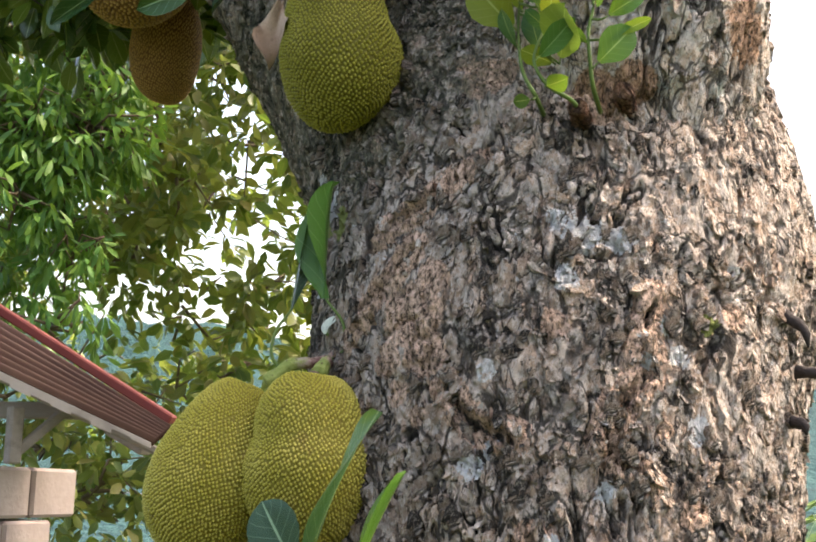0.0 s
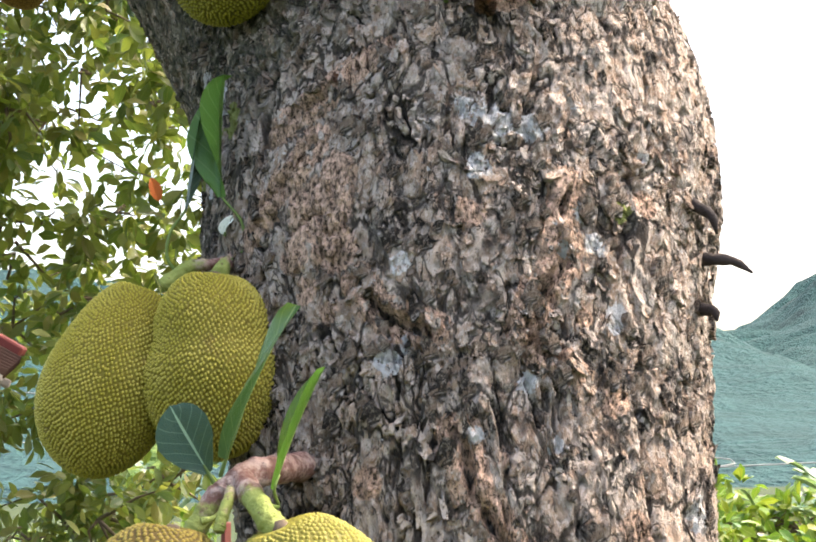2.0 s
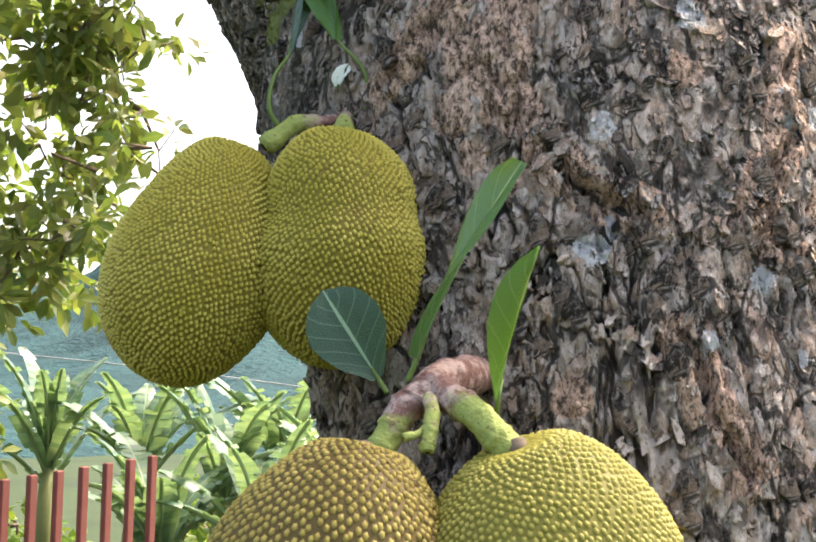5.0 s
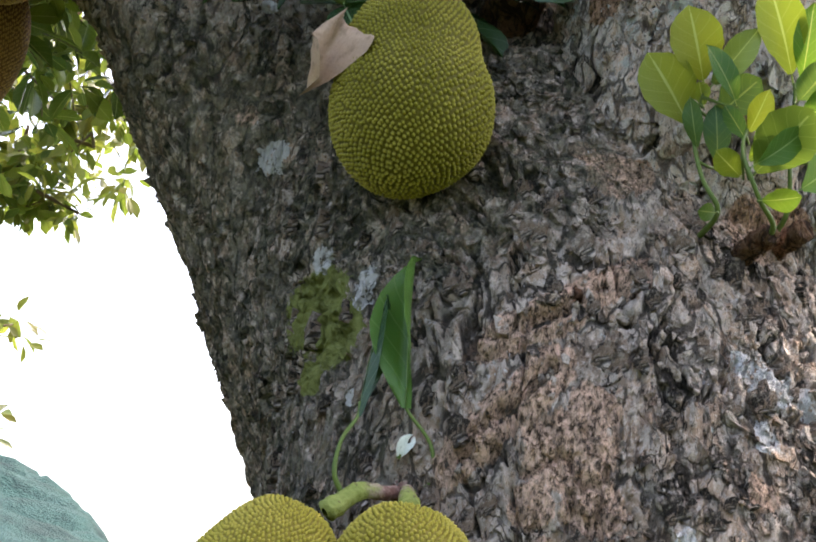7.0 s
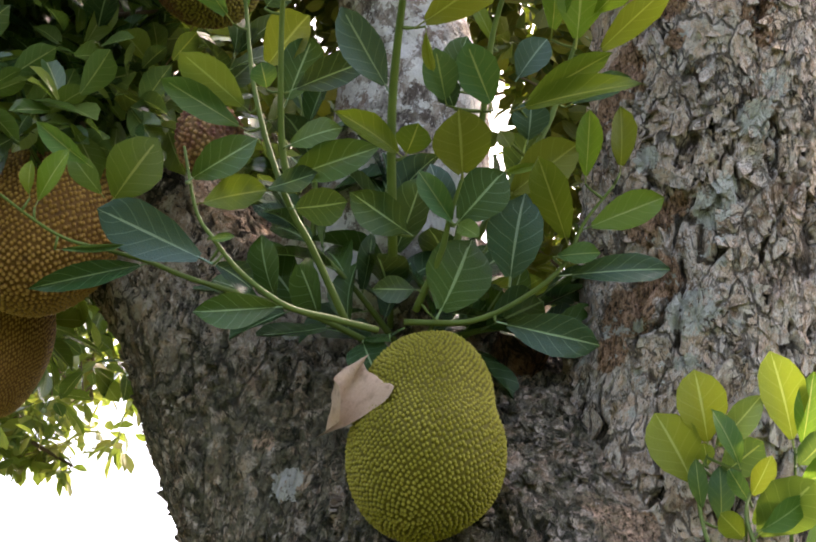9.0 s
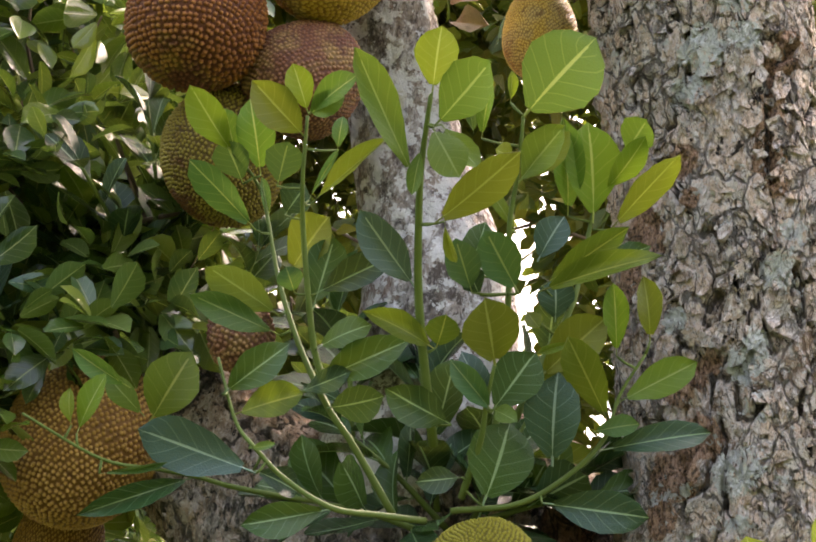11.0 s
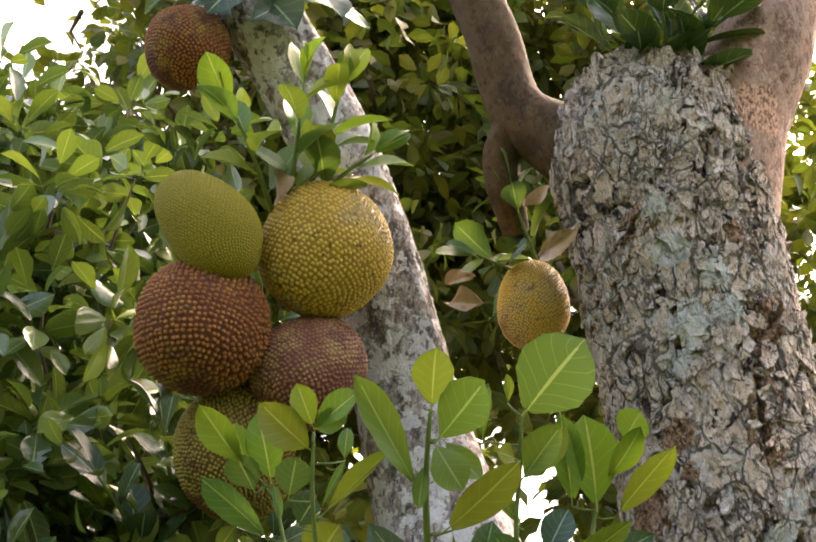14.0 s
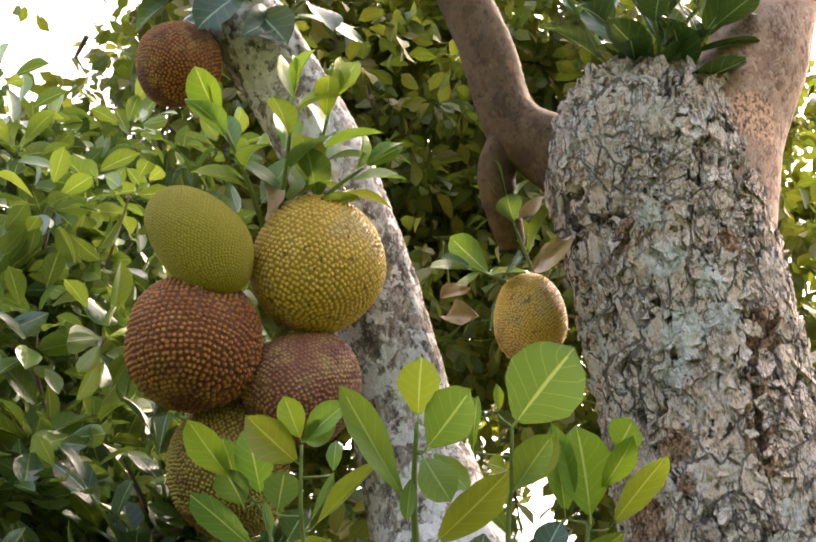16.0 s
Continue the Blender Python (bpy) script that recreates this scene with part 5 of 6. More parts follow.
sprout("leafy_sprout", "small leafy shoots round the little fruit", [
    [(-0.132, 0.03, 3.827), (-0.187, -0.016, 3.9), (-0.233, -0.062, 3.959)],
    [(-0.132, 0.03, 3.827), (-0.103, -0.025, 3.918), (-0.111, -0.068, 3.995)],
    [(-0.151, 0.032, 3.813), (-0.227, 0.005, 3.81), (-0.295, -0.023, 3.8)]],
    MIX_LEAVES, (0.10, 0.14), 0.035, 25, 0.2, 0.005, mixed=DARK_LEAVES)

lone_leaf(dict(width=0.24, fold=0.8, droop=0.08, petiole=0.34, wave=0.06, seed=2), LEAF_FRESH, (-0.232, -0.262, 1.905), (-0.255, -0.222, 2.215), (-0.9, -0.6, 0), "slender green leaf standing on the fruit stalk", loop=[(-0.205, -0.265, 1.925), (-0.208, -0.262, 1.97)])
lone_leaf(dict(width=0.17, fold=0.6, droop=-0.08, petiole=0.38, seed=3), LEAF_DARK, (-0.305, -0.262, 1.89), (-0.288, -0.222, 2.15), (1, -0.55, 0), "narrow dark green leaf seen edge-on", loop=[(-0.322, -0.265, 1.915), (-0.318, -0.26, 1.955)])
lone_leaf(dict(width=0.74, fold=0.12, droop=0.06, petiole=0.14, seed=4), LEAF_DARK, (-0.210, -0.505, 1.578), (-0.278, -0.485, 1.685), (-0.25, -1, 0.2), "broad blue-green leaf with pale veins")
lone_leaf(dict(width=0.27, fold=0.22, droop=0.10, petiole=0.1, wave=0.05, seed=5), LEAF_MIX, (-0.197, -0.549, 1.59), (-0.114, -0.596, 1.82), (-1, -0.12, 0.3), "long curling dark green leaf")
lone_leaf(dict(width=0.36, fold=0.25, droop=0.08, petiole=0.1, seed=6), LEAF_YOUNG, (-0.124, -0.622, 1.555), (-0.073, -0.546, 1.738), (-1, -0.3, 0), "upright light green leaf by the fruit stalk", loop=[(-0.116, -0.592, 1.553)])
lone_leaf(dict(width=0.58, fold=0.8, droop=0.3, petiole=0.05, wave=0.4, seed=7), DRY, (-0.364, -0.125, 2.560), (-0.388, -0.135, 2.448), (0.0, -0.9, -0.45), "dry curled pinkish tan leaf beside the fruit")
lone_leaf(dict(width=0.5, fold=0.6, droop=0.2, petiole=0.05, wave=0.1, seed=8), DRY, (-0.12, -0.01, 2.58), (-0.105, -0.03, 2.49), (0.6, -1, 0.2), "dry brown leaf wedged behind the fruit")
lone_leaf(dict(width=0.4, fold=0.7, droop=0.3, petiole=0.05, wave=0.1, seed=9), DRY, (-0.734, -0.187, 3.669), (-0.733, -0.219, 3.753), (0.3, -1, 0.2), "dead reddish bract between the cluster fruits")
lone_leaf(dict(width=0.5, fold=0.6, droop=0.3, petiole=0.05, wave=0.12, seed=10), DRY, (-0.117, -0.024, 3.845), (-0.072, -0.075, 3.917), (0.2, -1, -0.3), "dry pale brown leaf above the small fruit")
lone_leaf(dict(width=0.5, fold=0.6, droop=0.35, petiole=0.06, wave=0.25, seed=30), DRY, (-0.225, -0.196, 3.677), (-0.187, -0.276, 3.685), (0.2, -1, -0.3), "dry tan leaf hanging over the small fruit")
lone_leaf(dict(width=0.7, fold=0.6, droop=0.35, petiole=0.06, wave=0.25, seed=31), DRY, (-0.345, 0.012, 3.687), (-0.294, -0.035, 3.677), (0.2, -1, -0.3), "withered brown husk beside the leaning limb")
lone_leaf(dict(width=0.6, fold=0.6, droop=0.35, petiole=0.06, wave=0.25, seed=32), DRY, (-0.301, -0.031, 3.738), (-0.358, -0.007, 3.729), (0.2, -1, -0.3), "dark withered leaf beside the leaning limb")
lone_leaf(dict(width=0.5, fold=0.6, droop=0.35, petiole=0.06, wave=0.25, seed=33), DRY, (-0.252, -0.19, 3.801), (-0.222, -0.241, 3.812), (0.2, -1, -0.3), "dead leaf caught between the limbs")
SCRAP = plain_material("bract_pale", (0.62, 0.66, 0.55), (0.78, 0.80, 0.72), 40, 0.7)
lone_leaf(dict(width=0.6, fold=0.7, droop=0.3, petiole=0.05, wave=0.2, seed=41), SCRAP, (-0.238, -0.236, 1.952), (-0.226, -0.246, 1.983), (-0.4, -1, 0), "small pale withered bract on the stalk")
RED = plain_material("leaf_red", (0.55, 0.10, 0.02), (0.65, 0.2, 0.04), 20, 0.5)
lone_leaf(dict(width=0.5, fold=0.3, droop=0.1, petiole=0.05, seed=11), RED, (-1.36, 4.95, 2.97), (-1.31, 4.93, 2.84), (0.2, -1, 0.2), "old orange-red leaf still hanging on its twig")
tagged(part("twig", tube(bmesh.new(), spline([(-1.9, 5.9, 3.3), (-1.6, 5.4, 3.1), (-1.36, 4.95, 2.97)], 12), 0.004, 5), TWIG), "thin twig of the tree behind with one red leaf", "twig")

# ---- fruit stalks ----


def stalk_material():
    """Woody pinkish grey bark that turns green towards the fruit."""
    k = Mat("fruit_stalk_skin", 0.72)
    o = k.coords()
    n = k.noise(o, 60, 5, 0.65)
    wood = k.mix(k.step(n, 0.4, 0.62), (0.17, 0.085, 0.065), k.mix(k.noise(o, 25, 3), (0.40, 0.23, 0.18), (0.36, 0.31, 0.27)))
    green = k.mix(n, (0.14, 0.19, 0.04), (0.34, 0.36, 0.10))
    g = k.step(k.math("ADD", k.attr("green"), k.math("MULTIPLY", k.math("SUBTRACT", k.noise(o, 35, 4, 0.7), 0.5), 0.9)), 0.4, 0.62)
    c = k.mix(g, wood, green)
    c = k.mix(k.math("MULTIPLY", k.step(k.noise(o, 110, 3), 0.62, 0.68), 0.7), c, (0.09, 0.055, 0.035))
    k.color(c)
    k.bump(k.math("ADD", n, k.noise(o, 160, 3)), 0.7, 0.004)
    return k.m


STALK = stalk_material()


def stalk(label, arms):
    """A knotted stalk on the trunk; each arm runs through points of x, y, z, radius and greens from g0 to g1."""
    base = Vector(arms[0][1][0][:3])
    ob = thing("fruit_stalk", label, "stalk", base)
    for seed, (name, keys, g0, g1) in enumerate(arms):
        nu, nv = 22, 12 * len(keys)
        rows = spline([(x - base.x, y - base.y, z - base.z, r) for x, y, z, r in keys], nv)
        tan = np.gradient(rows[:, :3], axis=0)
        tan /= np.linalg.norm(tan, axis=1)[:, None]
        e1 = np.cross(tan, [0.2, 0.3, 0.93])
        e1 /= np.linalg.norm(e1, axis=1)[:, None]
        e2 = np.cross(tan, e1)
        T, S = np.meshgrid(np.arange(nu) / nu, np.linspace(0, 1, nv))
        ring = 0.13 * np.exp(-(((S * (len(keys) + 0.6) + 0.35 * seed) % 1.0 - 0.5) / 0.09) ** 2)
        r = np.maximum(0.001, rows[:, 3:4]) * (0.92 + ring + 0.34 * (vnoise(T * 4, S * 5, seed + 2.0, 4) - 0.5) + 0.12 * (vnoise(T * 11, S * 16, seed + 5.0, 11) - 0.5))
        r[-1] *= 0.4
        co = rows[:, None, :3] + r[..., None] * (np.cos(2 * np.pi * T)[..., None] * e1[:, None] + np.sin(2 * np.pi * T)[..., None] * e2[:, None])
        part(name, grid_mesh("stalk_" + name, co, nu, nv, attrs={"green": g0 + (g1 - g0) * S}), STALK, ob)
    return ob


stalk("pinkish brown knobby stalk of the two low fruits", [
    ("knob", [(-0.09, -0.40, 1.60, 0.022), (-0.125, -0.49, 1.60, 0.021), (-0.165, -0.54, 1.59, 0.022), (-0.192, -0.56, 1.565, 0.017)], 0.0, 0.3),
    ("arm", [(-0.175, -0.545, 1.585, 0.019), (-0.205, -0.558, 1.556, 0.017), (-0.225, -0.570, 1.525, 0.016), (-0.246, -0.582, 1.498, 0.018)], 0.05, 1.1),
    ("arm", [(-0.170, -0.545, 1.588, 0.017), (-0.153, -0.59, 1.570, 0.017), (-0.135, -0.625, 1.550, 0.015), (-0.110, -0.64, 1.522, 0.017)], 0.0, 1.1),
    ("bud", [(-0.178, -0.57, 1.575, 0.009), (-0.180, -0.60, 1.556, 0.008), (-0.187, -0.615, 1.532, 0.009), (-0.188, -0.62, 1.522, 0.007)], 0.4, 1.0),
    ("bud", [(-0.181, -0.60, 1.55, 0.006), (-0.195, -0.61, 1.54, 0.004), (-0.212, -0.615, 1.535, 0.005)], 0.8, 1.0)])
stalk("green stalk joining the twin fruits to the trunk", [
    ("knob", [(-0.13, -0.12, 1.965, 0.020), (-0.185, -0.18, 1.948, 0.019), (-0.225, -0.235, 1.916, 0.014)], 0.0, 0.2),
    ("arm", [(-0.205, -0.22, 1.918, 0.010), (-0.25, -0.25, 1.906, 0.009), (-0.29, -0.262, 1.900, 0.0115), (-0.328, -0.27, 1.868, 0.0125)], -0.1, 1.1),
    ("arm", [(-0.220, -0.235, 1.918, 0.012), (-0.232, -0.27, 1.902, 0.011), (-0.238, -0.30, 1.882, 0.014)], 0.1, 0.9)])

# dark snags on the edge of the trunk, a cut stub and dead bracts
SNAG = plain_material("snag_dark", (0.02, 0.015, 0.013), (0.07, 0.055, 0.05), 30, 0.9, 0.6, 0.006)
for pts in ([(0.49, -0.22, 2.0), (0.517, -0.25, 1.975), (0.524, -0.255, 1.945)], [(0.51, -0.22, 1.91), (0.55, -0.24, 1.905), (0.578, -0.25, 1.885)], [(0.50, -0.24, 1.83), (0.516, -0.26, 1.825), (0.518, -0.265, 1.81)]):
    tagged(part("snag", tube(bmesh.new(), spline(pts, 7), [0.012, 0.009, 0.010, 0.007, 0.007, 0.004, 0.002], 7), SNAG), "small dead twig stub on the edge of the trunk", "twig")


def rough_stub(at, tip, r, label):
    a, b = Vector(at), Vector(tip)
    me, co, axis, crack = bark_tube("stub", [(*a, r * 1.1), (*(a.lerp(b, 0.5)), r), (*b, r * 0.96), (*(b + (b - a) * 0.06), r * 0.4), (*(b + (b - a) * 0.07), r * 0.05)], 60, 50, cell=(0.02, 0.02), relief=0.006, seed=r * 50, fissure=0.3)
    tagged(part("branch_stub", me, BARK_RED), label, "branch stub")


# stands in for a rough cut stub, using the fruit mesh
jackfruit((-0.613, 0.212, 3.027), (0.062, 0.06, 0.058), (0, 60, 0), DARK_FRUIT, "small rough reddish brown stub among dark leaves, built as a fruit", seed=21, spikes=500, height=0.004)
rough_stub((-0.045, -0.26, 2.165), (-0.056, -0.305, 2.188), 0.009, "small pale-tipped broken stub in a bark hollow")
rough_stub((0.175, -0.27, 2.29), (0.164, -0.378, 2.296), 0.014, "reddish raw knob under the young shoots")
rough_stub((0.24, -0.27, 2.325), (0.236, -0.345, 2.33), 0.015, "flaking reddish knob beside the young shoots")
rough_stub((-0.06, 0.12, 2.62), (-0.055, 0.02, 2.76), 0.045, "reddish brown cut stub beside the fork")

# ---- crowns and far trees ----
def scatter(name, label, material, clumps, count, size, seed, category="foliage", flat=0.7, hang=0.5, shape=(0.5, 0.15, 0.15), twig_radius=0.006, twigs=True, rows=3, half=1):
    """A crown of many single leaves round clumps of x, y, z, radius, with the twigs that bear them."""
    rng = np.random.RandomState(seed)
    co0, faces0, uv0 = leaf_rows(rows, half, shape[0], shape[1], shape[2], 0.02, seed, petiole=0)
    faces0 = np.array(faces0)
    cl = np.array(clumps, float)
    weight = cl[:, 3] ** 2
    pick = rng.choice(len(cl), count, p=weight / weight.sum())
    # leaves gather in small bunches along twigs
    bunch = max(1, count // 9)
    bc = rng.normal(size=(bunch, 3))
    bc /= np.linalg.norm(bc, axis=1)[:, None]
    bpick = rng.choice(len(cl), bunch, p=weight / weight.sum())
    bpos = cl[bpick, :3] + bc * (cl[bpick, 3] * rng.uniform(0.25, 1.0, bunch) ** 0.6)[:, None] * np.array([1, 1, flat])
    clear = np.array([k for k in range(bunch) if not open_sky(*bpos[k], 0)])
    which = clear[rng.randint(0, len(clear), count)]
    way = rng.normal(size=(count, 3))
    way[:, 2] -= hang
    way /= np.linalg.norm(way, axis=1)[:, None]
    pos = bpos[which] + way * rng.uniform(0.01, 0.09, count)[:, None] * (size[1] / 0.12)
    face = rng.normal(size=(count, 3)) * 0.6 + np.array([0, -0.2, 0.8])
    z = face - way * (face * way).sum(1)[:, None]
    z /= np.linalg.norm(z, axis=1)[:, None]
    x = np.cross(way, z)
    s = rng.uniform(*size, count)[:, None, None]
    frames = np.stack([x, way, z], 1)
    co = pos[:, None] + s * (co0[None] @ frames)
    n = len(co0)
    faces = (faces0[None] + (np.arange(count) * n)[:, None, None]).reshape(-1, 4)
    uv = np.tile(uv0, (count, 1))
    me = fill_mesh(name, co.reshape(-1, 3), faces, uv)
    ob = thing(name, label, category, tuple(cl[0, :3]), kind="stuff")
    lv = part("leaves", me, material, ob)
    lv.location = -ob.location
    if twigs:
        bm = bmesh.new()
        for k in range(min(bunch, 260)):
            c = cl[bpick[k], :3]
            p = bpos[k]
            mid = (c + p) / 2 + rng.normal(size=3) * 0.08
            tube(bm, [c, mid, p], [twig_radius * 2, twig_radius * 1.4, twig_radius * 0.7], 4)
        tw = part("twigs", bm, TWIG, ob)
        tw.location = -ob.location
    return ob


def blob(rng, box, n, radius):
    """n clumps spread through a box of low and high corners."""
    lo, hi = np.array(box[0]), np.array(box[1])
    out = [(*(lo + (hi - lo) * rng.rand(3)), rng.uniform(*radius)) for _ in range(n)]
    return [c for c in out if not open_sky(*c)]


def open_sky(x, y, z, r):
    """The gaps in the canopy, between the limbs and beside the high fruit, where the sky shows."""
    run = y + 2.14
    a, b = (x + 0.91) / run, (z - 1.9) / run
    if 0.96 < b < 1.3 and a < -0.165 + 0.25 * (b - 0.96):
        return math.sin(125 * a + 2 * math.sin(60 * b)) * math.sin(110 * b + 2 * math.sin(70 * a)) > -0.22
    return 0.9 < y < 4.8 and 0.335 < a < 0.38 and b < 0.70


R = np.random.RandomState(5)
scatter("tree_crown", "leafy crown of a tree behind the trunk with yellow-green leaves", LEAF_FAR,
        blob(R, ((-5.2, 5.6, 2.2), (-1.2, 8.2, 6.5)), 60, (0.45, 0.8)) + blob(R, ((-1.9, 5.5, 2.2), (-0.9, 7.2, 6.8)), 26, (0.35, 0.6)) + blob(R, ((-3.2, 5.8, 2.2), (-1.5, 7.2, 4.8)), 26, (0.3, 0.5)), 15500, (0.09, 0.15), 41)
scatter("tree_crown", "thin hanging branches with yellowish green leaves", LEAF_FAR,
        blob(R, ((-3.8, 5.0, 0.9), (-1.4, 6.6, 2.6)), 22, (0.3, 0.5)) + blob(R, ((-4.2, 5.4, 0.1), (-1.6, 7.2, 1.2)), 14, (0.35, 0.5)) + blob(R, ((-1.0, 5.2, 2.3), (-0.45, 6.0, 5.4)), 26, (0.2, 0.36)) + blob(R, ((-0.6, 5.0, 4.0), (-0.15, 5.6, 5.4)), 12, (0.2, 0.32)), 8000, (0.08, 0.13), 42)
scatter("tree_crown", "dark green tree with narrow drooping leaflets", LEAF_DROOP,
        blob(R, ((-3.6, 4.6, 2.5), (-2.6, 5.4, 5.2)), 26, (0.25, 0.42)), 7000, (0.08, 0.13), 43, hang=1.3, shape=(0.28, 0.1, 0.25))
scatter("tree_crown", "dense leafy branches of the jackfruit tree beside the fruit cluster", LEAF_DENSE,
        blob(R, ((-1.48, 0.35, 2.89), (-0.85, 1.04, 4.0)), 22, (0.2, 0.32)) + blob(R, ((-0.99, 0.3, 2.95), (-0.68, 0.66, 3.5)), 9, (0.14, 0.22)) + blob(R, ((-1.53, 0.78, 3.19), (-0.6, 1.9, 4.5)), 18, (0.22, 0.36)) + blob(R, ((-1.66, 0.6, 3.8), (-0.66, 1.64, 4.8)), 12, (0.22, 0.36)) + blob(R, ((-0.53, 0.52, 2.75), (-0.27, 0.75, 3.26)), 7, (0.1, 0.18)) + blob(R, ((-0.11, 0.5, 2.7), (0.06, 0.7, 3.16)), 4, (0.09, 0.14)), 15000, (0.055, 0.11), 44, hang=0.1, rows=5, shape=(0.55, 0.2, 0.18), twig_radius=0.003)
scatter("tree_crown", "high canopy of the jackfruit tree with light coming through", LEAF_CANOPY,
        blob(R, ((-2.3, 1.3, 4.66), (3.0, 4.18, 6.85)), 70, (0.4, 0.7)) + blob(R, ((-0.7, 1.13, 3.72), (2.2, 2.57, 5.64)), 44, (0.28, 0.48)) + blob(R, ((-1.76, 1.3, 4.47), (2.0, 2.56, 6.84)), 40, (0.3, 0.5)) + blob(R, ((-0.7, 1.58, 5.15), (0.72, 2.46, 7.18)), 24, (0.3, 0.5)) + blob(R, ((-1.1, 1.37, 6.0), (1.94, 2.77, 8.2)), 44, (0.35, 0.55)) + blob(R, ((1.1, 1.23, 4.07), (2.35, 2.5, 6.87)), 22, (0.3, 0.5)), 60000, (0.06, 0.10), 45, shape=(0.6, 0.15, 0.15))

# ---- hut, fence, wires ----
RUST = plain_material("roof_sheet", (0.08, 0.038, 0.025), (0.145, 0.075, 0.05), 6, 0.6, 0.3, 0.004, (1, 1, 1))
LIP = plain_material("roof_edge_pale", (0.42, 0.33, 0.27), (0.62, 0.52, 0.45), 20, 0.8)
REDTRIM = plain_material("roof_trim_red", (0.20, 0.035, 0.03), (0.28, 0.085, 0.065), 8, 0.6)
CONCRETE = plain_material("block_concrete", (0.27, 0.215, 0.19), (0.40, 0.33, 0.29), 10, 0.9, 0.6, 0.006)
TIMBER = plain_material("hut_timber", (0.25, 0.20, 0.16), (0.38, 0.32, 0.27), 14, 0.8, 0.4, 0.004, (1, 6, 6))
FENCE = plain_material("fence_paint", (0.16, 0.045, 0.034), (0.23, 0.08, 0.06), 10, 0.7, 0.3, 0.003)
CABLE = plain_material("cable_grey", (0.25, 0.25, 0.25), (0.4, 0.4, 0.4), 20, 0.6)


def box(bm, lo, hi, bevel=0.0):
    r = bmesh.ops.create_cube(bm, size=1.0)
    c, d = (Vector(lo) + Vector(hi)) / 2, Vector(hi) - Vector(lo)
    for v in r["verts"]:
        v.co = Vector((v.co.x * d.x, v.co.y * d.y, v.co.z * d.z)) + c
    if bevel:
        edges = list({e for v in r["verts"] for e in v.link_edges})
        bmesh.ops.bevel(bm, geom=edges, offset=bevel, segments=1, affect="EDGES")
    return bm


def beam(a, b, w, h):
    """A squared timber from a to b."""
    a, b = Vector(a), Vector(b)
    bm = box(bmesh.new(), (-w / 2, 0, -h / 2), (w / 2, (b - a).length, h / 2), 0.006)
    m = leaf_turn(b - a, (0, 0, 1)).to_4x4()
    m.translation = a
    bm.transform(m)
    return bm


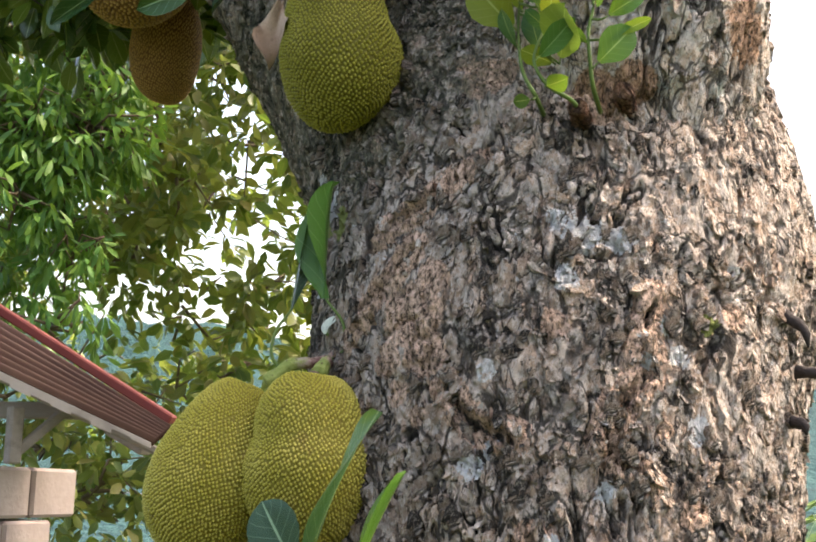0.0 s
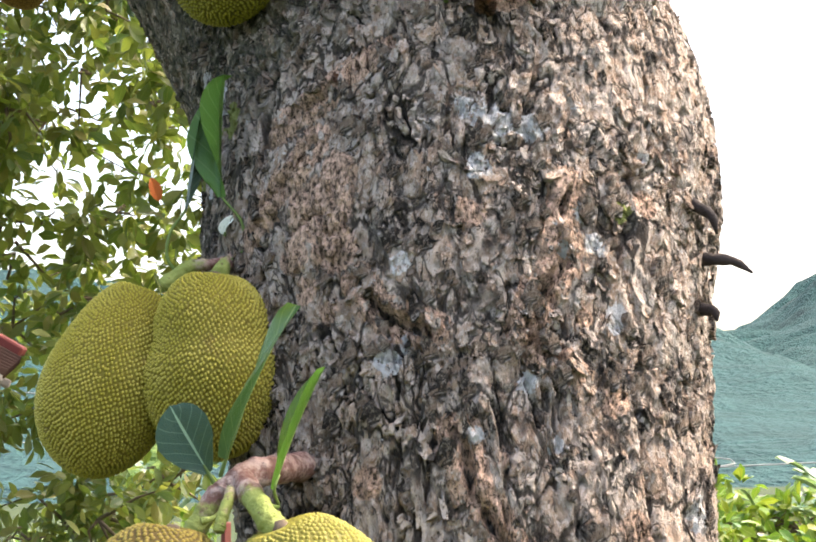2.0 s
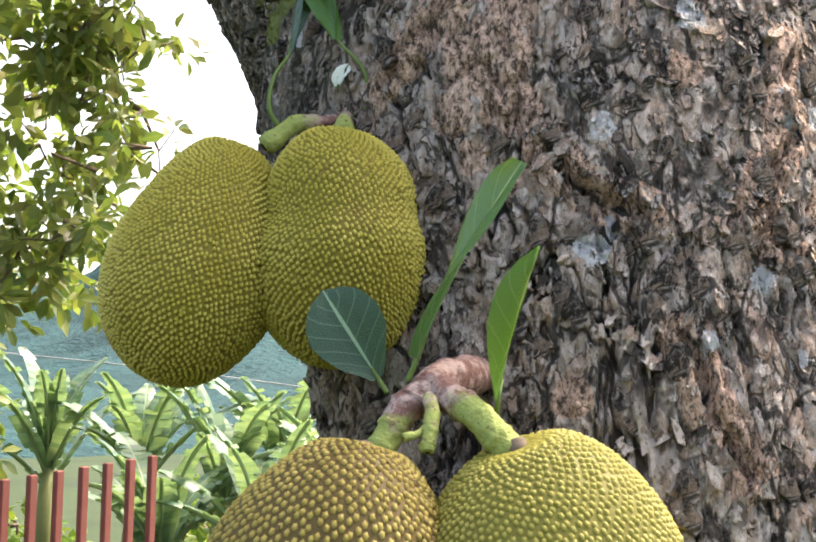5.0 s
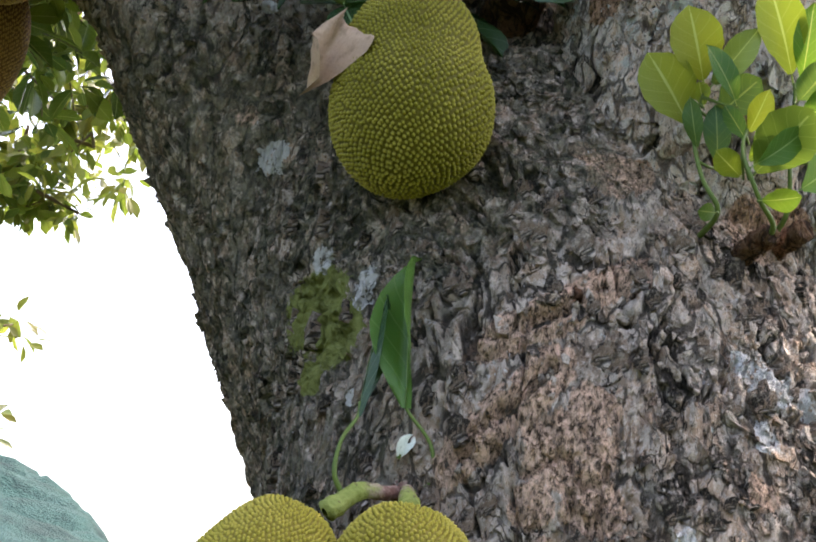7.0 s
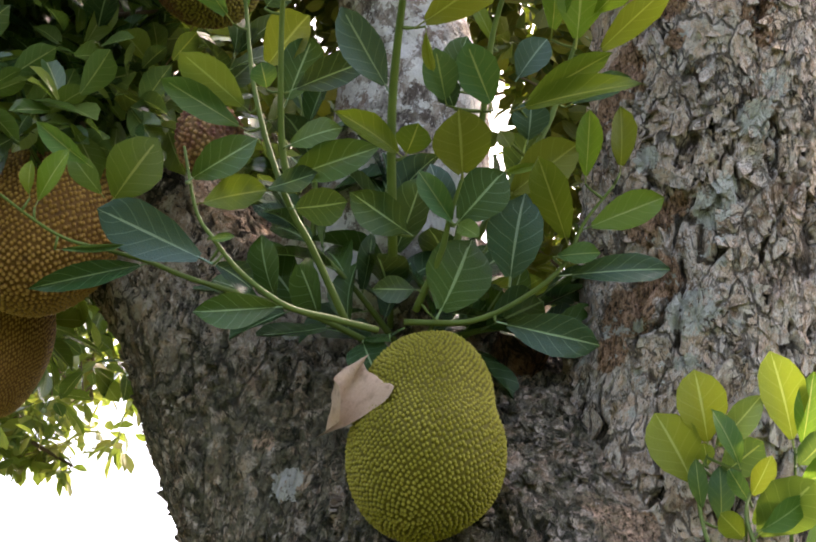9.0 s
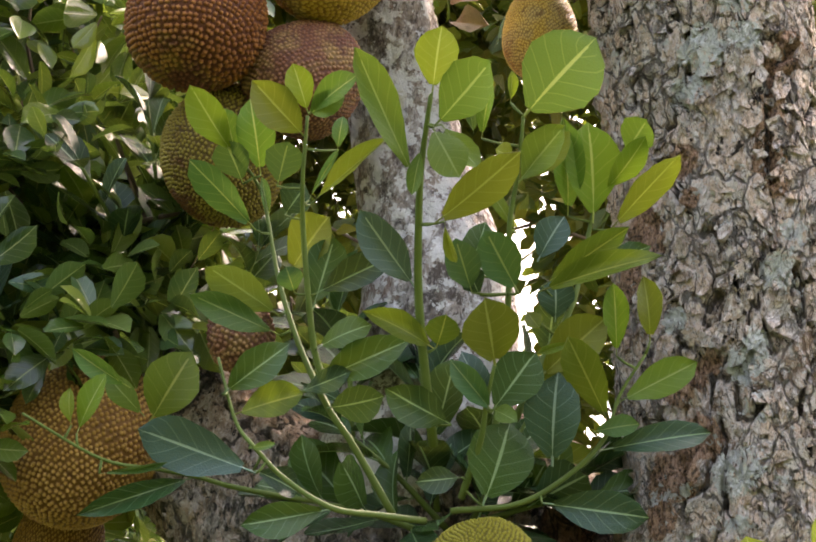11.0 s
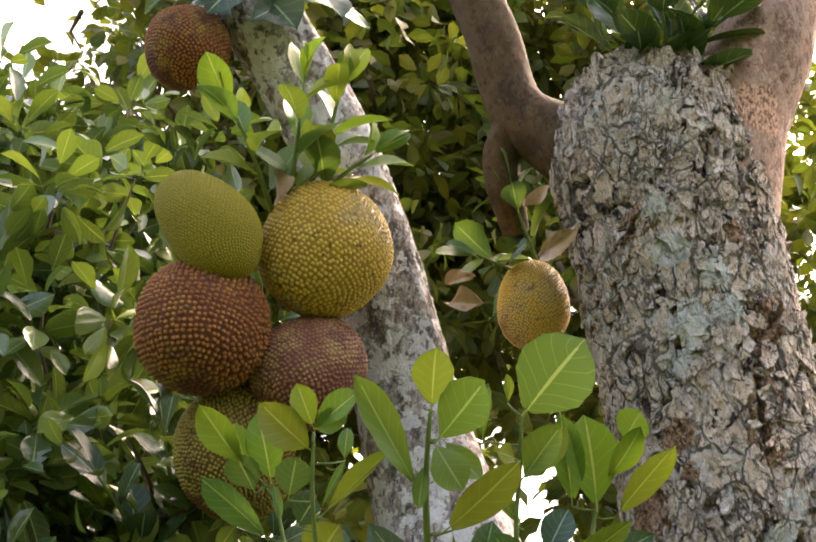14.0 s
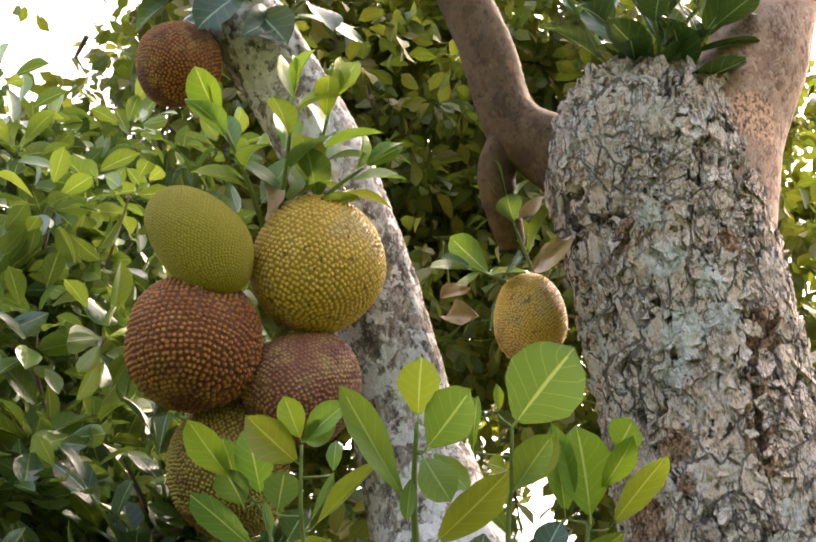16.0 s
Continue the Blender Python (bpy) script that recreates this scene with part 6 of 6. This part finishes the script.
def hut():
    at = Vector((-2.2, 2.6, 0))
    ob = thing("hut", "small block-walled hut with a rusty corrugated roof and red trim", "hut", at)
    # roof sheet with waves across the slope
    a, b, c, d = (Vector(p) for p in ((-3.3, 2.9, 2.96), (-1.36, 2.62, 1.90), (-3.0, 1.65, 2.60), (-1.35, 2.40, 1.84)))
    nu, nv = 60, 150
    U, V = np.meshgrid(np.linspace(0, 1, nu), np.linspace(0, 1, nv))
    A, B, C, D = (np.array(p - at) for p in (a, b, c, d))
    P = (A * (1 - U[..., None]) + B * U[..., None]) * (1 - V[..., None]) + (C * (1 - U[..., None]) + D * U[..., None]) * V[..., None]
    nrm = np.cross(B - A, C - A)
    nrm /= np.linalg.norm(nrm)
    P = P + nrm * (0.02 * np.sin(V[..., None] * 2 * np.pi * 7))
    part("roof", grid_mesh("roof", P, nu, nv, closed=False), RUST, ob)
    part("trim", beam(a - at + Vector((0, 0.03, 0.04)), b - at + Vector((0, 0.03, 0.03)), 0.05, 0.035), REDTRIM, ob, "faded red ridge trim")
    part("fascia", beam(c - at + Vector((0, -0.02, -0.02)), d - at + Vector((0, 0.06, -0.03)), 0.03, 0.03), TIMBER, ob)
    lip = bmesh.new()
    rim = random.Random(9)
    for k in range(26):
        p, q = (c - at).lerp(d - at, k / 26), (c - at).lerp(d - at, (k + 1) / 26)
        h = rim.uniform(0.012, 0.04)
        four = [lip.verts.new(v + Vector((0, -0.036, z))) for v, z in ((p, 0.0), (q, 0.0), (q, -h), (p, -h))]
        back = [lip.verts.new(v.co + Vector((0, 0.004, 0))) for v in four]
        lip.faces.new(four)
        lip.faces.new(back[::-1])
        for a1, b1 in ((0, 1), (1, 2), (2, 3), (3, 0)):
            lip.faces.new((four[a1], back[a1], back[b1], four[b1]))
    part("drip_edge", lip, LIP, ob, "flaking pale edge of the roof sheet")
    part("rafter", beam((-1.42 - at.x, 2.55 - at.y, 1.84), (-1.62 - at.x, 2.72 - at.y, 1.92), 0.05, 0.09), TIMBER, ob)
    part("rafter", beam((-1.62 - at.x, 2.52 - at.y, 1.95), (-2.6 - at.x, 2.35 - at.y, 1.93), 0.06, 0.06), TIMBER, ob)
    part("post", beam((-1.84 - at.x, 2.34 - at.y, 1.75), (-1.84 - at.x, 2.34 - at.y, 1.95), 0.05, 0.05), TIMBER, ob)
    part("brace", beam((-1.84 - at.x, 2.34 - at.y, 1.78), (-1.70 - at.x, 2.46 - at.y, 1.95), 0.035, 0.035), TIMBER, ob)
    wall = thing("wall", "", "", (0, 0, 0))
    wall.parent = ob
    block = bmesh.new()
    box(block, (-0.095, -0.19, -0.092), (0.095, 0.19, 0.092), 0.012)
    shared = bpy.data.meshes.new("block")
    block.to_mesh(shared)
    block.free()
    shared.materials.append(CONCRETE)
    rng = random.Random(3)
    start, run = Vector((-1.955, 2.80, 0)), Vector((-0.06, -1.0, 0.0)).normalized()
    for row in range(9):
        for k in range(5):
            p = start + run * (0.40 * k + (0.2 if row % 2 else 0.0) - 0.02)
            o = new("block", shared)
            o.parent = wall
            o.location = p - at + Vector((rng.uniform(-0.004, 0.004), 0, 0.09 + 0.195 * row))
            o.rotation_euler = (0, rng.uniform(-0.01, 0.01), math.atan2(run.y, run.x) + math.pi / 2)


def fence():
    ob = thing("fence", "reddish brown picket fence of narrow upright slats", "fence", (-1.54, 2.64, 0))
    a, step = Vector((-1.66, 2.46, 0)), Vector((0.088, 0.124, 0))
    for i in range(15):
        bm = box(bmesh.new(), (-0.022, -0.012, 0.02), (0.022, 0.012, 1.165 + 0.01 * i), 0.004)
        p = part("picket", bm, FENCE, ob)
        p.location = a + step * i - ob.location
        p.rotation_euler = (0, 0, math.atan2(step.y, step.x))
    for z in (0.35, 0.85):
        part("rail", beam(a - ob.location + Vector((0.02, -0.02, z)), a + step * 14 - ob.location + Vector((0.02, -0.02, z)), 0.03, 0.05), FENCE, ob)


def cable(pts):
    bm = tube(bmesh.new(), spline(pts, 24), 0.006, 5)
    tagged(part("cable", bm, CABLE), "thin grey utility cable strung across the garden", "cable")


hut()
fence()
cable([(-14, 10.8, 2.7), (-1.26, 10.1, 1.83), (2.45, 9.72, 1.40), (3.3, 9.4, 1.36), (14, 8, 1.9)])
cable([(-14, 11.2, 2.2), (-1.2, 10.4, 1.4), (2.6, 9.9, 1.12), (3.4, 9.6, 1.1), (14, 8.4, 1.6)])

# ---- bananas and shrubs ----
# leaf greens greyed and blued, with haze put into the colour
BANANA = leaf_material("banana_leaf", [(0.08, 0.18, 0.13), (0.17, 0.28, 0.19), (0.28, 0.38, 0.22), (0.04, 0.11, 0.08)], (0.5, 0.6, 0.35), 0.35, 0.35)
BANANA_STEM = plain_material("banana_stem", (0.16, 0.2, 0.07), (0.28, 0.27, 0.12), 8, 0.6)


def banana_leaf(rng, length, width, tear):
    """A long arching blade torn into strips."""
    co, faces, uv = [], [], []
    rows = 26
    rib = [(0, t * length * (1 - 0.22 * t), -0.24 * length * t ** 2.4) for t in np.linspace(0, 1, rows + 1)]
    for side in (-1, 1):
        sag = 0.0
        for i in range(rows):
            if i < 3:
                continue
            sag = rng.uniform(-0.15, 0.9) if rng.random() < tear else sag
            t0, t1 = i / rows, (i + 0.97) / rows
            k = len(co)
            for t, p in ((t0, rib[i]), (t1, rib[i + 1])):
                w = width * math.sin(math.pi * min(1, t * 0.93 + 0.05)) ** 0.6
                for f in (0, 0.5, 1):
                    co.append((side * w * f, p[1] + 0.12 * w * f, p[2] + 0.25 * w * f - sag * w * f * f))
                    uv.append((0.5 + 0.5 * side * f, t))
            faces += [(k, k + 1, k + 4, k + 3), (k + 1, k + 2, k + 5, k + 4)]
    for i in range(rows):
        k = len(co)
        for p in (rib[i], rib[i + 1]):
            co += [(-0.012, p[1], p[2] - 0.004), (0.012, p[1], p[2] - 0.004), (0, p[1], p[2] - 0.03)]
            uv += [(0.5, 0.5)] * 3
        faces += [(k, k + 1, k + 4, k + 3), (k + 1, k + 2, k + 5, k + 4), (k + 2, k, k + 3, k + 5)]
    return fill_mesh("banana_leaf", np.array(co), faces, np.array(uv))


def banana_plant(at, height, seed, count=13):
    rng = random.Random(seed)
    ob = thing("banana_plant", "banana plant with broad torn light green leaves", "plant", at, "banana plants")
    part("stem", tube(bmesh.new(), [(0, 0, 0), (0.02, 0, height * 0.5), (0.05, 0, height)], [0.11, 0.085, 0.05], 10), BANANA_STEM, ob)
    for i in range(count):
        me = banana_leaf(rng, rng.uniform(0.8, 1.3), rng.uniform(0.07, 0.115), rng.uniform(0.4, 0.8))
        me.materials.append(BANANA)
        lf = new("leaf", me)
        lf.parent = ob
        az = i * 2.4 + rng.uniform(-0.4, 0.4)
        el = rng.uniform(0.8, 1.5)
        d = Vector((math.cos(az) * math.cos(el), math.sin(az) * math.cos(el), math.sin(el)))
        m = leaf_turn(d, Vector((-d.x, -d.y, 0.8))).to_4x4()
        m.translation = (0.05, 0, height * rng.uniform(0.85, 1.0))
        lf.matrix_local = m


for n, (x, y, h) in enumerate([(-0.55, 8.4, 1.0), (0.0, 7.6, 0.9), (0.45, 8.3, 1.1), (0.75, 7.2, 0.8), (1.1, 8.0, 0.95), (-1.2, 8.9, 1.0), (1.6, 8.6, 0.9), (2.5, 8.2, 0.7), (3.1, 7.4, 0.7), (-2.2, 9.4, 0.9), (0.2, 6.7, 0.6), (0.9, 6.3, 0.55), (-0.4, 7.0, 0.6)]):
    banana_plant((x, y, 0), h, 100 + n)
scatter("shrub", "low light green bushes beyond the garden", LEAF_YOUNG,
        blob(R, ((1.5, 6.2, 0.2), (4.4, 8.0, 1.15)), 30, (0.3, 0.45)) + blob(R, ((-3.5, 8.8, 0.2), (2.5, 10.5, 0.8)), 16, (0.3, 0.5)), 6000, (0.08, 0.14), 47, category="shrub", hang=0.0)


# ---- larger loose bark plates, each a piece of the trunk ----
def bark_plates(count):
    trunk = next(o for o in tree.children if o.name.startswith("trunk"))
    rng = random.Random(77)
    shapes = []
    for k in range(10):
        bm = bmesh.new()
        n = 11
        mid = bm.verts.new((0, 0, 0.004))
        rim = [bm.verts.new((math.cos(a) * r, math.sin(a) * r * 1.5, 0.002 + 0.003 * rng.random())) for a, r in ((i * 2 * math.pi / n, rng.uniform(0.006, 0.016)) for i in range(n))]
        low = [bm.verts.new((v.co.x * 0.9, v.co.y * 0.9, -0.012)) for v in rim]
        for i in range(n):
            j = (i + 1) % n
            bm.faces.new((mid, rim[i], rim[j]))
            bm.faces.new((low[i], low[j], rim[j], rim[i]))
        me = bpy.data.meshes.new("bark_plate")
        bm.to_mesh(me)
        bm.free()
        me.materials.append(FLAKE)
        shapes.append(me)
    vs = trunk.data.vertices
    made = 0
    off = Vector(tree.location)
    while made < count:
        v = vs[rng.randrange(len(vs))]
        x, y, z = v.co
        if not (1.3 < z < 2.45 and y < 0.1 and -0.35 < x < 0.6):
            continue
        if float(spots(np.array(v.co)[None], RAW)[0]) > 0.3:
            continue
        out = Vector((x - 0.13, y + 0.05, 0)).normalized()
        o = new("bark_plate", shapes[rng.randrange(10)])
        o.parent = trunk
        up = Vector((rng.uniform(-0.25, 0.25), rng.uniform(-0.2, 0.2), 1))
        m = leaf_turn(up - out * up.dot(out), out + Vector((rng.uniform(-0.15, 0.15), 0, rng.uniform(-0.15, 0.2)))).to_4x4() @ Matrix.Scale(rng.uniform(0.6, 1.25), 4)
        m.translation = v.co + out * 0.004
        o.matrix_local = m
        made += 1


bark_plates(280)
